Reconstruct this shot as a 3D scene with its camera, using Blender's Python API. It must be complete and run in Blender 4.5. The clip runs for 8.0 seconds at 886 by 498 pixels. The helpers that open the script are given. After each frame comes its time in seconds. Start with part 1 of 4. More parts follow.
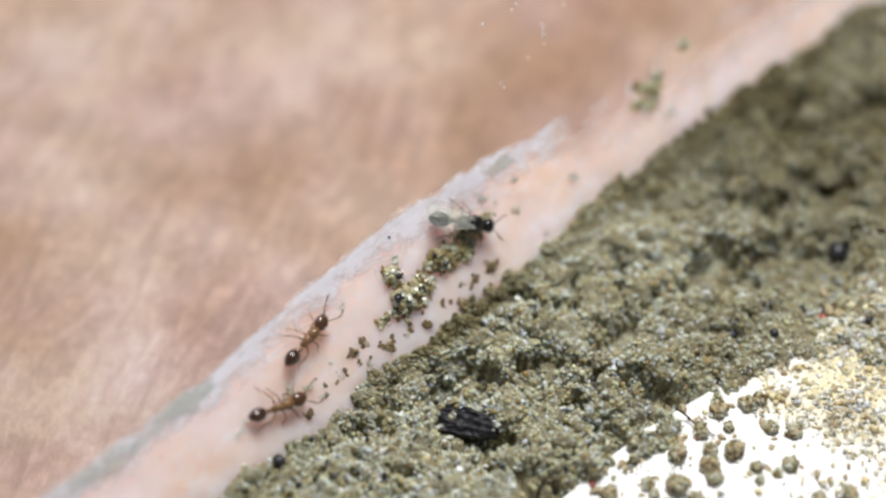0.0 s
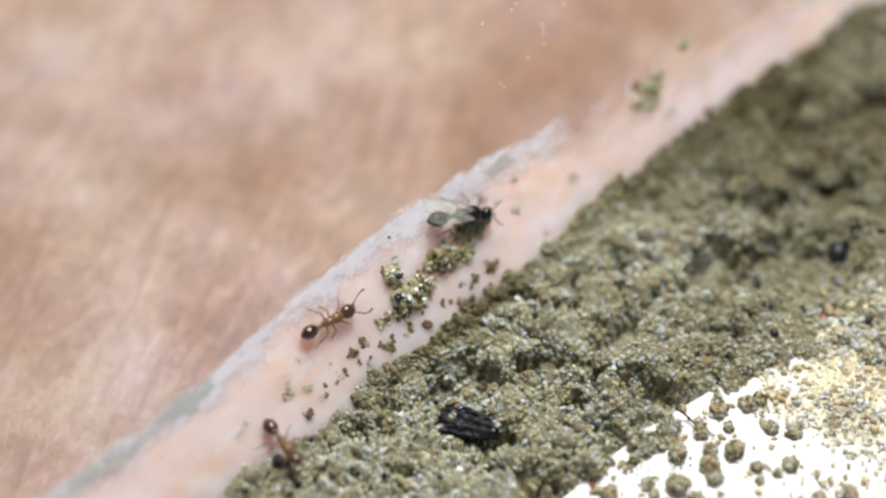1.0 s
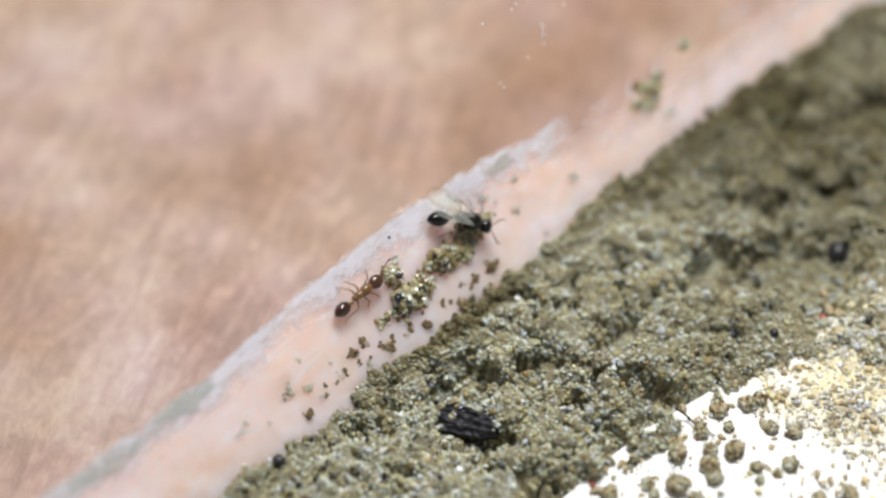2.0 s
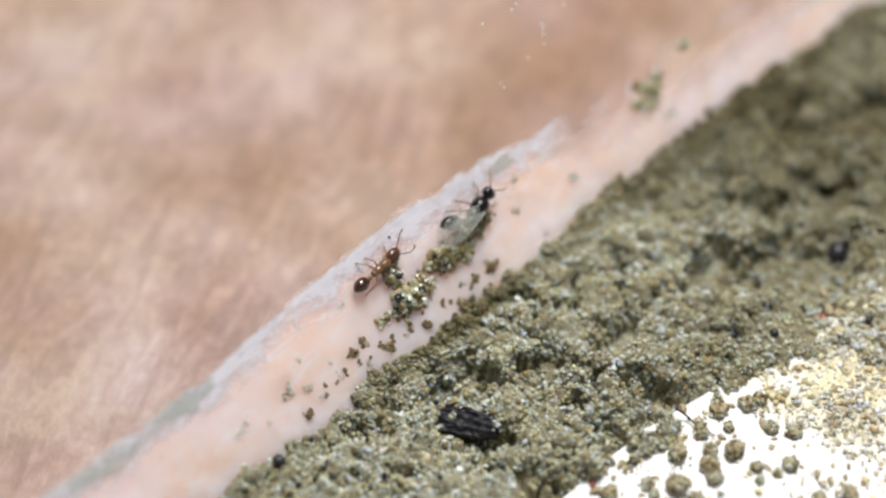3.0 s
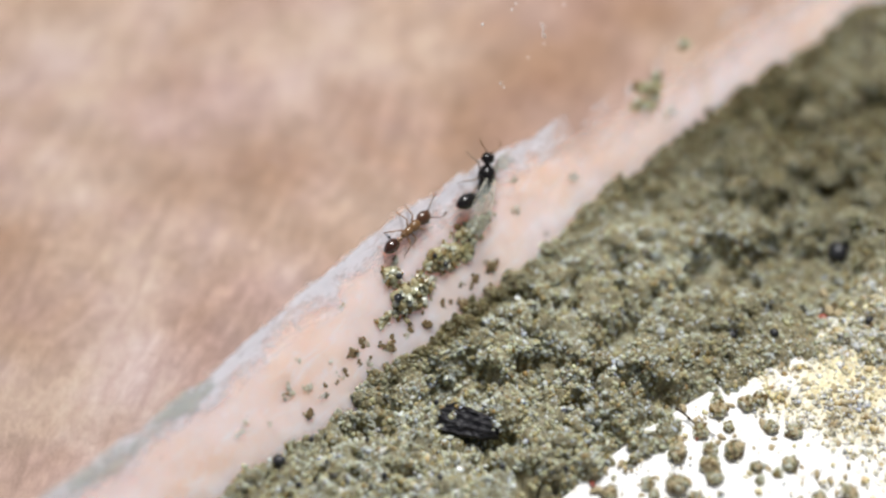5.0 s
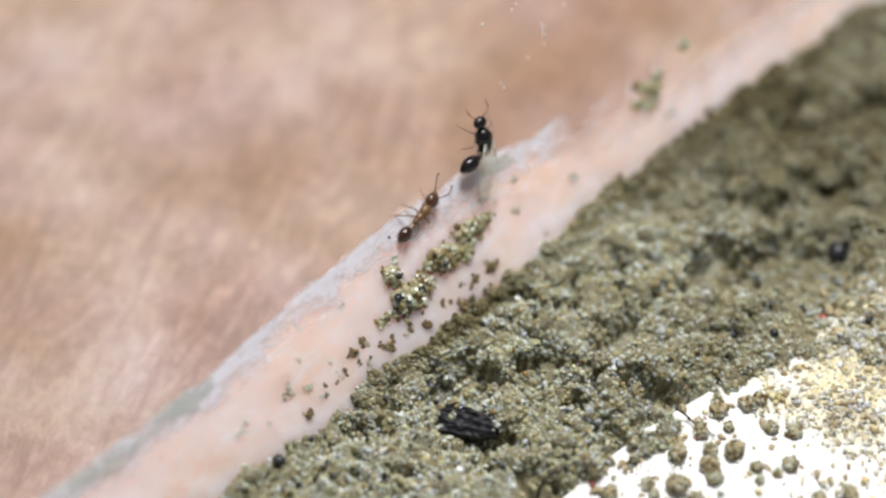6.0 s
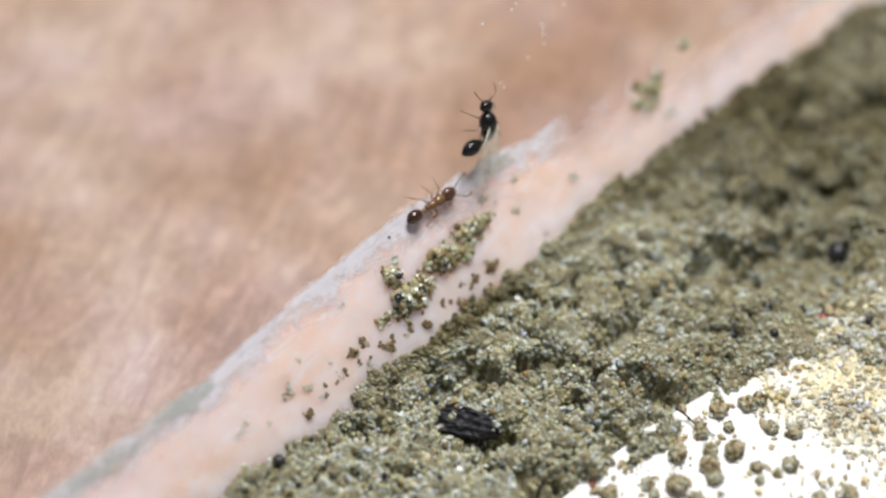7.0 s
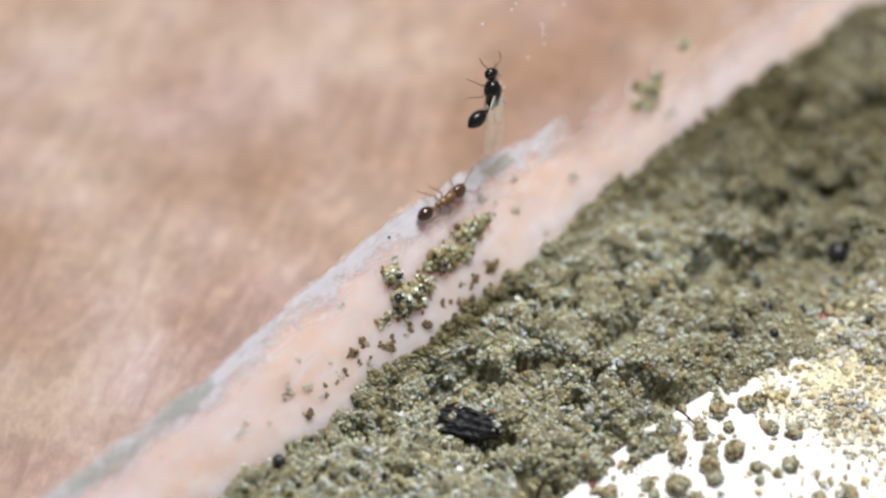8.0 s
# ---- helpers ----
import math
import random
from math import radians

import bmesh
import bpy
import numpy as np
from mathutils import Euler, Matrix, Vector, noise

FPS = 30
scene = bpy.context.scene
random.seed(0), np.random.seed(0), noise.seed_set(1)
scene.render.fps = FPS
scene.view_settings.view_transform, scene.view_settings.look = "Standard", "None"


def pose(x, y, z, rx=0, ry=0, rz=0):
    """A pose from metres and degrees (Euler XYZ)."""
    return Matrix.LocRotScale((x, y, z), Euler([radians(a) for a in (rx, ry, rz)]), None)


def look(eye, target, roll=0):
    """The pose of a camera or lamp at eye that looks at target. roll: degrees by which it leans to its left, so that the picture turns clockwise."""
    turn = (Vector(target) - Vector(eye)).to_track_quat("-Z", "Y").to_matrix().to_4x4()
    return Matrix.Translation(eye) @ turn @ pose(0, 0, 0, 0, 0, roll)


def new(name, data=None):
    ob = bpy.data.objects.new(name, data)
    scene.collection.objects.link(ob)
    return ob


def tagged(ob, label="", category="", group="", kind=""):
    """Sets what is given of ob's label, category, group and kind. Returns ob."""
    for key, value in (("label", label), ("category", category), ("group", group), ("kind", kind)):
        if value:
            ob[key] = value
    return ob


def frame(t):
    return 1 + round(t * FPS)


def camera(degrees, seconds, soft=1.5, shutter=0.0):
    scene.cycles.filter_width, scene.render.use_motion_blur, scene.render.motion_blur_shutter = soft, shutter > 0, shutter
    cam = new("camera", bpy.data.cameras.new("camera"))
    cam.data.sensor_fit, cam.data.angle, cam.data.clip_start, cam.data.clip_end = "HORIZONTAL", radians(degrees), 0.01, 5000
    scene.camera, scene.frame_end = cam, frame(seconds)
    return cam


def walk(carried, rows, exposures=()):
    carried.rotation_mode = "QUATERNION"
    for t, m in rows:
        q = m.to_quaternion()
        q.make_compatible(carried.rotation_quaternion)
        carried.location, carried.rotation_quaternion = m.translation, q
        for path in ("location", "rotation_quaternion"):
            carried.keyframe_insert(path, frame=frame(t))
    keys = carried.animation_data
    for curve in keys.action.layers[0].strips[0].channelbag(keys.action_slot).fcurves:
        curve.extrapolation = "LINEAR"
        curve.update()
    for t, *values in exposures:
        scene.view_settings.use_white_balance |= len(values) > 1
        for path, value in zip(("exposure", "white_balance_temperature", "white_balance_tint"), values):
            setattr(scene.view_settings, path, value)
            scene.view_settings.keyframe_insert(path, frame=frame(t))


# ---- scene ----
MM = 0.001

# camera: a macro shot from 100 mm, looking down at fifty degrees, standing still
cam = camera(22.62, 8.0, soft=2.5)
cam.data.dof.use_dof = True
cam.data.dof.focus_distance = 0.0956
cam.data.dof.aperture_fstop = 17.5
EYE = (-0.04448, -0.04641, 0.07660)
walk(cam, [(0.0, look(EYE, (0, 0, 0))), (8.0, look(EYE, (0, 0, 0)))],
     exposures=[(0.0, 0.0, 6500, 10), (8.0, 0.0, 6500, 10)])

# light: a small desk lamp overhead, out of the picture, and pale daylight all round
world = bpy.data.worlds.new("world")
scene.world = world
world.use_nodes = True
sky = world.node_tree.nodes.new("ShaderNodeTexSky")
sky.sky_type = "NISHITA"
sky.sun_disc = False
sky.sun_elevation = radians(76)
sky.sun_rotation = radians(38)
world.node_tree.links.new(sky.outputs["Color"], world.node_tree.nodes["Background"].inputs["Color"])
world.node_tree.nodes["Background"].inputs["Strength"].default_value = 0.026
lamp = new("desk_lamp", bpy.data.lights.new("desk_lamp", "AREA"))
lamp.data.shape, lamp.data.size = "DISK", 0.062
lamp.data.energy = 0.347
lamp.data.color = (1.0, 0.995, 0.98)
lamp.matrix_world = look((0.028, 0.012, 0.150), (0, -0.004, 0))


# ---- materials ----
def material(name, rough=0.5, metal=0.0, spec=0.5):
    m = bpy.data.materials.new(name)
    m.use_nodes = True
    b = m.node_tree.nodes["Principled BSDF"]
    b.inputs["Roughness"].default_value = rough
    b.inputs["Metallic"].default_value = metal
    b.inputs["Specular IOR Level"].default_value = spec
    return m, m.node_tree, b


def node(tree, kind, **values):
    n = tree.nodes.new(kind)
    for key, value in values.items():
        n.inputs[key.replace("_", " ")].default_value = value
    return n


def coords(tree, stretch=(1, 1, 1), turn=0.0):
    """Object coordinates in millimetres, turned about z and then stretched."""
    c = tree.nodes.new("ShaderNodeTexCoord")
    r = tree.nodes.new("ShaderNodeVectorRotate")
    r.rotation_type = "Z_AXIS"
    r.inputs["Angle"].default_value = radians(turn)
    m = tree.nodes.new("ShaderNodeMapping")
    m.inputs["Scale"].default_value = [s / MM for s in stretch]
    tree.links.new(c.outputs["Object"], r.inputs["Vector"])
    tree.links.new(r.outputs["Vector"], m.inputs["Vector"])
    return m.outputs["Vector"]


def noise_fac(tree, vec, scale, detail=4.0, rough=0.6, distortion=0.0):
    n = node(tree, "ShaderNodeTexNoise", Scale=scale, Detail=detail, Roughness=rough, Distortion=distortion)
    tree.links.new(vec, n.inputs["Vector"])
    return n.outputs["Fac"]


def ramp(tree, fac, stops):
    r = tree.nodes.new("ShaderNodeValToRGB")
    e = r.color_ramp.elements
    while len(e) < len(stops):
        e.new(0.5)
    for el, (p, c) in zip(e, stops):
        el.position, el.color = p, (*c, 1)
    tree.links.new(fac, r.inputs["Fac"])
    return r.outputs["Color"]


def mix(tree, fac, a, b, mode="MIX"):
    n = tree.nodes.new("ShaderNodeMix")
    n.data_type, n.blend_type = "RGBA", mode
    for slot, v in ((0, fac), (6, a), (7, b)):
        if hasattr(v, "is_linked"):
            tree.links.new(v, n.inputs[slot])
        else:
            n.inputs[slot].default_value = v if slot == 0 else (*v, 1)
    return n.outputs[2]


def bump(tree, bsdf, fac, strength, dist):
    n = node(tree, "ShaderNodeBump", Strength=strength, Distance=dist * MM)
    tree.links.new(fac, n.inputs["Height"])
    tree.links.new(n.outputs["Normal"], bsdf.inputs["Normal"])


def grey(v):
    return (v, v, v)


def make_table():
    m, t, b = material("terracotta", 1.0, spec=0.05)
    v = coords(t)
    tone = t.nodes.new("ShaderNodeAttribute")
    tone.attribute_name = "tone"
    blotch = ramp(t, tone.outputs["Fac"], [(0.08, (0.27, 0.147, 0.088)), (0.34, (0.38, 0.243, 0.172)), (0.55, (0.47, 0.333, 0.262)), (0.80, (0.60, 0.472, 0.402))])
    cloud = ramp(t, noise_fac(t, v, 0.40, 4, 0.65), [(0.34, grey(0.41)), (0.50, grey(0.50)), (0.66, grey(0.59))])
    grain = coords(t, (0.9, 1.5, 1.0), -20)
    fine = ramp(t, noise_fac(t, grain, 1.5, 5, 0.75), [(0.34, grey(0.38)), (0.50, grey(0.51)), (0.64, grey(0.64))])
    pink = ramp(t, noise_fac(t, v, 0.11, 3, 0.6), [(0.40, (0.49, 0.49, 0.48)), (0.62, (0.505, 0.505, 0.575))])
    blotch = mix(t, 0.9, blotch, pink, "OVERLAY")
    fibre = ramp(t, noise_fac(t, coords(t, (0.5, 1.5, 1.0), -28), 0.85, 5, 0.72, 0.7), [(0.34, grey(0.38)), (0.50, grey(0.50)), (0.66, grey(0.67))])
    t.links.new(mix(t, 0.6, mix(t, 0.35, mix(t, 0.6, blotch, cloud, "OVERLAY"), fine, "OVERLAY"), fibre, "OVERLAY"), b.inputs["Base Color"])
    bump(t, b, noise_fac(t, grain, 1.8, 5, 0.7), 0.7, 0.25)
    return m


def make_plastic():
    m, t, b = material("milky_plastic", 0.38)
    v = coords(t)
    tint = ramp(t, noise_fac(t, v, 0.28, 4, 0.6, 0.8),
                [(0.36, (0.88, 0.745, 0.725)), (0.54, (0.89, 0.715, 0.65)), (0.71, (0.90, 0.68, 0.56))])
    scuff = noise_fac(t, coords(t, (0.5, 1.8, 1), -8), 1.1, 6, 0.72, 0.5)
    mask = ramp(t, scuff, [(0.50, grey(0)), (0.72, grey(0.9))])
    color = mix(t, mask, tint, (0.88, 0.82, 0.83))
    t.links.new(color, b.inputs["Base Color"])
    b.inputs["Subsurface Weight"].default_value = 0.9
    b.inputs["Subsurface Radius"].default_value = (1.0, 0.85, 0.75)
    b.inputs["Subsurface Scale"].default_value = 2.2 * MM
    bump(t, b, scuff, 0.12, 0.05)
    milk = t.nodes.new("ShaderNodeAttribute")
    milk.attribute_name = "milk"
    ragged = ramp(t, noise_fac(t, coords(t, (0.7, 1.3, 1.3)), 1.3, 6, 0.74), [(0.3, grey(0)), (0.7, grey(0.8))])
    torn = t.nodes.new("ShaderNodeAttribute")
    torn.attribute_name = "torn"
    total = t.nodes.new("ShaderNodeMath")
    total.operation = "MULTIPLY_ADD"
    t.links.new(ragged, total.inputs[0])
    t.links.new(torn.outputs["Fac"], total.inputs[1])
    t.links.new(milk.outputs["Fac"], total.inputs[2])
    t.links.new(ramp(t, total.outputs[0], [(0.40, grey(0)), (1.0, grey(0.95))]), b.inputs["Alpha"])
    return m


def make_glass():
    """Thin clear plastic: lets light straight through; both its faces mirror a little."""
    m, t, b = material("clear_plastic", 0.03)
    clear = node(t, "ShaderNodeBsdfTransparent", Color=(0.99, 0.98, 0.97, 1))
    gloss = node(t, "ShaderNodeBsdfGlossy", Roughness=0.03)
    both = node(t, "ShaderNodeMixShader", Fac=0.045)
    t.links.new(clear.outputs[0], both.inputs[1])
    t.links.new(gloss.outputs[0], both.inputs[2])
    t.links.new(both.outputs[0], t.nodes["Material Output"].inputs["Surface"])
    t.nodes.remove(b)
    return m


def make_scuff(name, dark, light, low, high, most):
    """Chalky worn plastic: milky where most worn, thinning out to nothing."""
    m, t, b = material(name, 0.6)
    n = noise_fac(t, coords(t, (0.6, 1.4, 1.4)), 1.0, 6, 0.74, 0.3)
    t.links.new(ramp(t, n, [(0.3, dark), (0.7, light)]), b.inputs["Base Color"])
    crust = ramp(t, n, [(0.40, grey(0)), (0.60, grey(0.5))])
    wear = t.nodes.new("ShaderNodeAttribute")
    wear.attribute_name = "wear"
    total = t.nodes.new("ShaderNodeMath")
    t.links.new(crust, total.inputs[0])
    t.links.new(wear.outputs["Fac"], total.inputs[1])
    a = ramp(t, total.outputs[0], [(low, grey(0)), (high, grey(most))])
    t.links.new(a, b.inputs["Alpha"])
    return m


def make_soil():
    m, t, b = material("bed_soil", 0.85, spec=0.3)
    v = coords(t)
    big = ramp(t, noise_fac(t, v, 0.35, 3), [(0.35, (0.20, 0.17, 0.095)), (0.65, (0.40, 0.37, 0.25))])
    small = ramp(t, noise_fac(t, v, 5.0, 4, 0.8), [(0.30, (0.07, 0.047, 0.021)), (0.5, (0.26, 0.228, 0.14)), (0.68, (0.52, 0.50, 0.36))])
    t.links.new(darkened(t, mix(t, 0.6, big, small)), b.inputs["Base Color"])
    b.inputs["Subsurface Weight"].default_value = 0.6
    b.inputs["Subsurface Radius"].default_value = (1.0, 0.8, 0.45)
    b.inputs["Subsurface Scale"].default_value = 0.18 * MM
    bump(t, b, noise_fac(t, v, 7.0, 5, 0.75), 0.9, 0.12)
    return m


def darkened(tree, color):
    """Darkens and browns the soil colour, the shade along the strip included."""
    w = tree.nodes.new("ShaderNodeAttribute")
    w.attribute_name = "darkening"
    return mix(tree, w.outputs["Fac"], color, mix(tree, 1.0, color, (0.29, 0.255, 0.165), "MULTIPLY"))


GRAIN_STOPS = [(0.0, (0.055, 0.055, 0.055)), (0.015, (0.24, 0.16, 0.07)), (0.07, (0.41, 0.31, 0.15)), (0.20, (0.44, 0.39, 0.23)),
               (0.50, (0.48, 0.49, 0.36)), (0.80, (0.56, 0.59, 0.47)), (0.93, (0.70, 0.74, 0.69)), (1.0, (0.80, 0.85, 0.86))]


def make_grain(per_object, pale=False):
    """Sand; loose clumps of it are wet and glassy."""
    m, t, b = material("pale_sand" if pale else "sand", 0.38)
    if per_object:
        f = t.nodes.new("ShaderNodeObjectInfo").outputs["Random"]
    else:
        f = t.nodes.new("ShaderNodeNewGeometry").outputs["Random Per Island"]
    stops = GRAIN_STOPS
    if pale:
        stops = [(0.0, (0.34, 0.24, 0.14)), (0.14, (0.58, 0.47, 0.30)), (0.5, (0.76, 0.69, 0.52)), (0.9, (0.90, 0.88, 0.79))]
    if per_object:
        stops = [(0.0, (0.13, 0.08, 0.03)), (0.18, (0.32, 0.22, 0.085)), (0.42, (0.45, 0.42, 0.22)), (0.68, (0.60, 0.60, 0.41)), (0.90, (0.82, 0.84, 0.72))]
    tone = ramp(t, f, stops)
    speck = ramp(t, noise_fac(t, coords(t), 9.0, 3, 0.7), [(0.3, grey(0.35)), (0.7, grey(0.65))])
    color = mix(t, 0.45, tone, speck, "OVERLAY")
    if not per_object:
        patch = ramp(t, noise_fac(t, coords(t), 0.8, 4, 0.7), [(0.34, (0.36, 0.28, 0.17)), (0.5, (0.48, 0.475, 0.42)), (0.64, (0.62, 0.65, 0.63))])
        color = mix(t, 0.8, color, patch, "OVERLAY")
    t.links.new(darkened(t, color), b.inputs["Base Color"])
    b.inputs["Subsurface Weight"].default_value = 0.0 if per_object else 0.85
    b.inputs["Subsurface Radius"].default_value = (1.0, 0.9, 0.6)
    b.inputs["Subsurface Scale"].default_value = 0.36 * MM
    b.inputs["Transmission Weight"].default_value = 0.35 if per_object else 0.0
    b.inputs["Roughness"].default_value = 0.24 if per_object else 0.46
    return m


def make_pale_crumb():
    """Dried grey-green crumbs, thin enough to let light through."""
    m, t, b = material("pale_crumb", 0.4)
    f = t.nodes.new("ShaderNodeObjectInfo").outputs["Random"]
    tone = ramp(t, f, [(0.0, (0.30, 0.20, 0.10)), (0.15, (0.42, 0.38, 0.26)), (0.5, (0.56, 0.54, 0.42)), (1.0, (0.70, 0.70, 0.62))])
    speck = ramp(t, noise_fac(t, coords(t), 9.0, 3, 0.7), [(0.3, grey(0.38)), (0.7, grey(0.62))])
    t.links.new(mix(t, 0.45, tone, speck, "OVERLAY"), b.inputs["Base Color"])
    b.inputs["Transmission Weight"].default_value = 0.3
    return m


def make_plaster():
    m, t, b = material("white_plaster", 0.8, spec=0.3)
    v = coords(t)
    t.links.new(ramp(t, noise_fac(t, v, 1.2, 5, 0.7), [(0.28, (0.74, 0.68, 0.58)), (0.45, (0.86, 0.85, 0.83)), (0.7, (0.90, 0.90, 0.90))]), b.inputs["Base Color"])
    bump(t, b, noise_fac(t, v, 4.0, 4, 0.7), 0.4, 0.1)
    stain = t.nodes.new("ShaderNodeAttribute")
    stain.attribute_name = "stain"
    sandy = ramp(t, noise_fac(t, v, 2.2, 5, 0.75), [(0.35, (0.54, 0.44, 0.24)), (0.52, (0.78, 0.71, 0.46)), (0.66, (0.92, 0.89, 0.74))])
    t.links.new(mix(t, stain.outputs["Fac"], b.inputs["Base Color"].links[0].from_socket, sandy), b.inputs["Base Color"])
    return m


def make_plain(name, dark, light, rough, scale=6.0, relief=0.02, coat=0.0, spec=0.5):
    m, t, b = material(name, rough, spec=spec)
    n = noise_fac(t, coords(t), scale, 4, 0.65)
    t.links.new(ramp(t, n, [(0.3, dark), (0.7, light)]), b.inputs["Base Color"])
    b.inputs["Coat Weight"].default_value = coat
    bump(t, b, n, 0.4, relief)
    return m


def make_wing():
    """A clear membrane that also glows a little with the light behind it."""
    m, t, b = material("wing_membrane", 0.25)
    b.inputs["Base Color"].default_value = (0.97, 0.98, 0.92, 1)
    through_light = node(t, "ShaderNodeBsdfTranslucent", Color=(0.95, 0.96, 0.84, 1))
    body = node(t, "ShaderNodeMixShader", Fac=0.10)
    t.links.new(b.outputs[0], body.inputs[1])
    t.links.new(through_light.outputs[0], body.inputs[2])
    clear = node(t, "ShaderNodeBsdfTransparent", Color=(0.99, 0.99, 0.96, 1))
    both = node(t, "ShaderNodeMixShader", Fac=0.16)
    t.links.new(clear.outputs[0], both.inputs[1])
    t.links.new(body.outputs[0], both.inputs[2])
    t.links.new(both.outputs[0], t.nodes["Material Output"].inputs["Surface"])
    return m


TABLE, PLASTIC, GLASS, SCUFF, SOIL = make_table(), make_plastic(), make_glass(), make_scuff("scuffed_edge", (0.64, 0.63, 0.68), (0.79, 0.78, 0.83), 0.36, 1.05, 0.85), make_soil()
SAND, SAND_EACH, SAND_PALE, PLASTER = make_grain(False), make_grain(True), make_grain(False, True), make_plaster()
PALE_CRUMB = make_pale_crumb()
WING = make_wing()
VEIN = make_plain("wing_vein", (0.34, 0.31, 0.24), (0.55, 0.52, 0.43), 0.25)
SLAB = make_plain("clay", (0.30, 0.18, 0.12), (0.46, 0.30, 0.22), 0.8, 0.3, 0.1)
CORE = make_plain("olive_soil", (0.16, 0.115, 0.045), (0.50, 0.46, 0.27), 0.6, 5.0, 0.12)
EDGE_SOIL = make_plain("dark_brown_soil", (0.09, 0.058, 0.026), (0.26, 0.18, 0.085), 0.8, 5.0, 0.1)
PELLET = make_plain("brown_soil", (0.24, 0.165, 0.08), (0.62, 0.53, 0.34), 0.85, 5.0, 0.12)
AMBER = make_plain("amber_chitin", (0.12, 0.060, 0.020), (0.22, 0.112, 0.040), 0.35, coat=0.3)
BROWN = make_plain("dark_brown_chitin", (0.034, 0.014, 0.008), (0.06, 0.025, 0.013), 0.18, coat=0.6)
HEADBROWN = make_plain("red_brown_chitin", (0.060, 0.025, 0.012), (0.105, 0.045, 0.021), 0.28, coat=0.3)
LIMB = make_plain("pale_limb", (0.20, 0.105, 0.05), (0.32, 0.19, 0.10), 0.4)
BLACK = make_plain("black_chitin", (0.007, 0.006, 0.006), (0.016, 0.013, 0.012), 0.24, coat=0.15, spec=0.35)
ANTENNA = make_plain("brown_antenna", (0.09, 0.045, 0.022), (0.16, 0.085, 0.045), 0.4)
GREYLIMB = make_plain("grey_brown_limb", (0.14, 0.105, 0.075), (0.28, 0.22, 0.165), 0.4)
CHARCOAL = make_plain("charcoal", (0.006, 0.006, 0.008), (0.030, 0.028, 0.032), 0.55, 7.0, 0.03, spec=0.35)
RED = make_plain("red_fleck", (0.30, 0.05, 0.03), (0.45, 0.10, 0.06), 0.5)
FIBRE = make_plain("root_fibre", (0.02, 0.014, 0.008), (0.07, 0.045, 0.02), 0.6)
BLACKGRIT = make_plain("black_grit", (0.008, 0.008, 0.010), (0.03, 0.03, 0.035), 0.35)
GREYSMEAR = make_scuff("grey_green_smear", (0.40, 0.42, 0.36), (0.56, 0.57, 0.52), 0.35, 1.0, 0.65)
QUARTZ = make_plain("quartz", (0.50, 0.53, 0.52), (0.78, 0.80, 0.78), 0.12, coat=0.5)
SPECK = make_plain("white_speck", (0.80, 0.80, 0.80), (0.95, 0.95, 0.95), 0.9, spec=0.1)


# ---- mesh helpers, all in millimetres ----
def part(name, bm, mat, parent=None, label="", smooth=True):
    me = bpy.data.meshes.new(name)
    bmesh.ops.scale(bm, vec=(MM, MM, MM), verts=bm.verts)
    bm.to_mesh(me)
    bm.free()
    me.materials.append(mat)
    if smooth:
        me.shade_smooth()
    ob = new(name, me)
    if parent:
        ob.parent = parent
    if label:
        tagged(ob, label)
    return ob


def raw(name, verts, faces, mat, parent=None, smooth=False):
    """A mesh from arrays worked out by rule, in millimetres."""
    me = bpy.data.meshes.new(name)
    verts, faces = np.asarray(verts, np.float32) * MM, np.asarray(faces, np.int32)
    k = faces.shape[1]
    me.vertices.add(len(verts))
    me.vertices.foreach_set("co", verts.ravel())
    me.loops.add(faces.size)
    me.loops.foreach_set("vertex_index", faces.ravel())
    me.polygons.add(len(faces))
    me.polygons.foreach_set("loop_start", np.arange(0, faces.size, k, dtype=np.int32))
    me.update(calc_edges=True)
    me.validate()
    me.materials.append(mat)
    if smooth:
        me.shade_smooth()
    ob = new(name, me)
    if parent:
        ob.parent = parent
    return ob


def at(x, y, z, rx=0, ry=0, rz=0):
    return pose(x * MM, y * MM, z * MM, rx, ry, rz)


def thing(name, m, label, category, group=""):
    ob = new(name)
    ob.empty_display_size = 0.001
    ob.matrix_world = m
    return tagged(ob, label, category, group)


def grid_faces(nx, ny):
    i = np.arange(nx - 1)[:, None] * ny + np.arange(ny - 1)[None, :]
    return np.stack([i, i + ny, i + ny + 1, i + 1], -1).reshape(-1, 4)


def smoothstep(a, b, v):
    t = np.clip((v - a) / (b - a), 0, 1)
    return t * t * (3 - 2 * t)


def value_noise(x, y, scale, seed):
    """Smooth lattice noise between -1 and 1, for arrays."""
    table = np.random.RandomState(seed).uniform(-1, 1, (64, 64))
    c, s = math.cos(seed * 0.73), math.sin(seed * 0.73)
    gx, gy = (x * c - y * s) / scale + 1000, (x * s + y * c) / scale + 1000
    ix, iy = np.floor(gx).astype(int), np.floor(gy).astype(int)
    fx, fy = gx - ix, gy - iy
    fx, fy = fx * fx * (3 - 2 * fx), fy * fy * (3 - 2 * fy)
    a, b = table[ix % 64, iy % 64], table[(ix + 1) % 64, iy % 64]
    e, d = table[ix % 64, (iy + 1) % 64], table[(ix + 1) % 64, (iy + 1) % 64]
    return (a * (1 - fx) + b * fx) * (1 - fy) + (e * (1 - fx) + d * fx) * fy


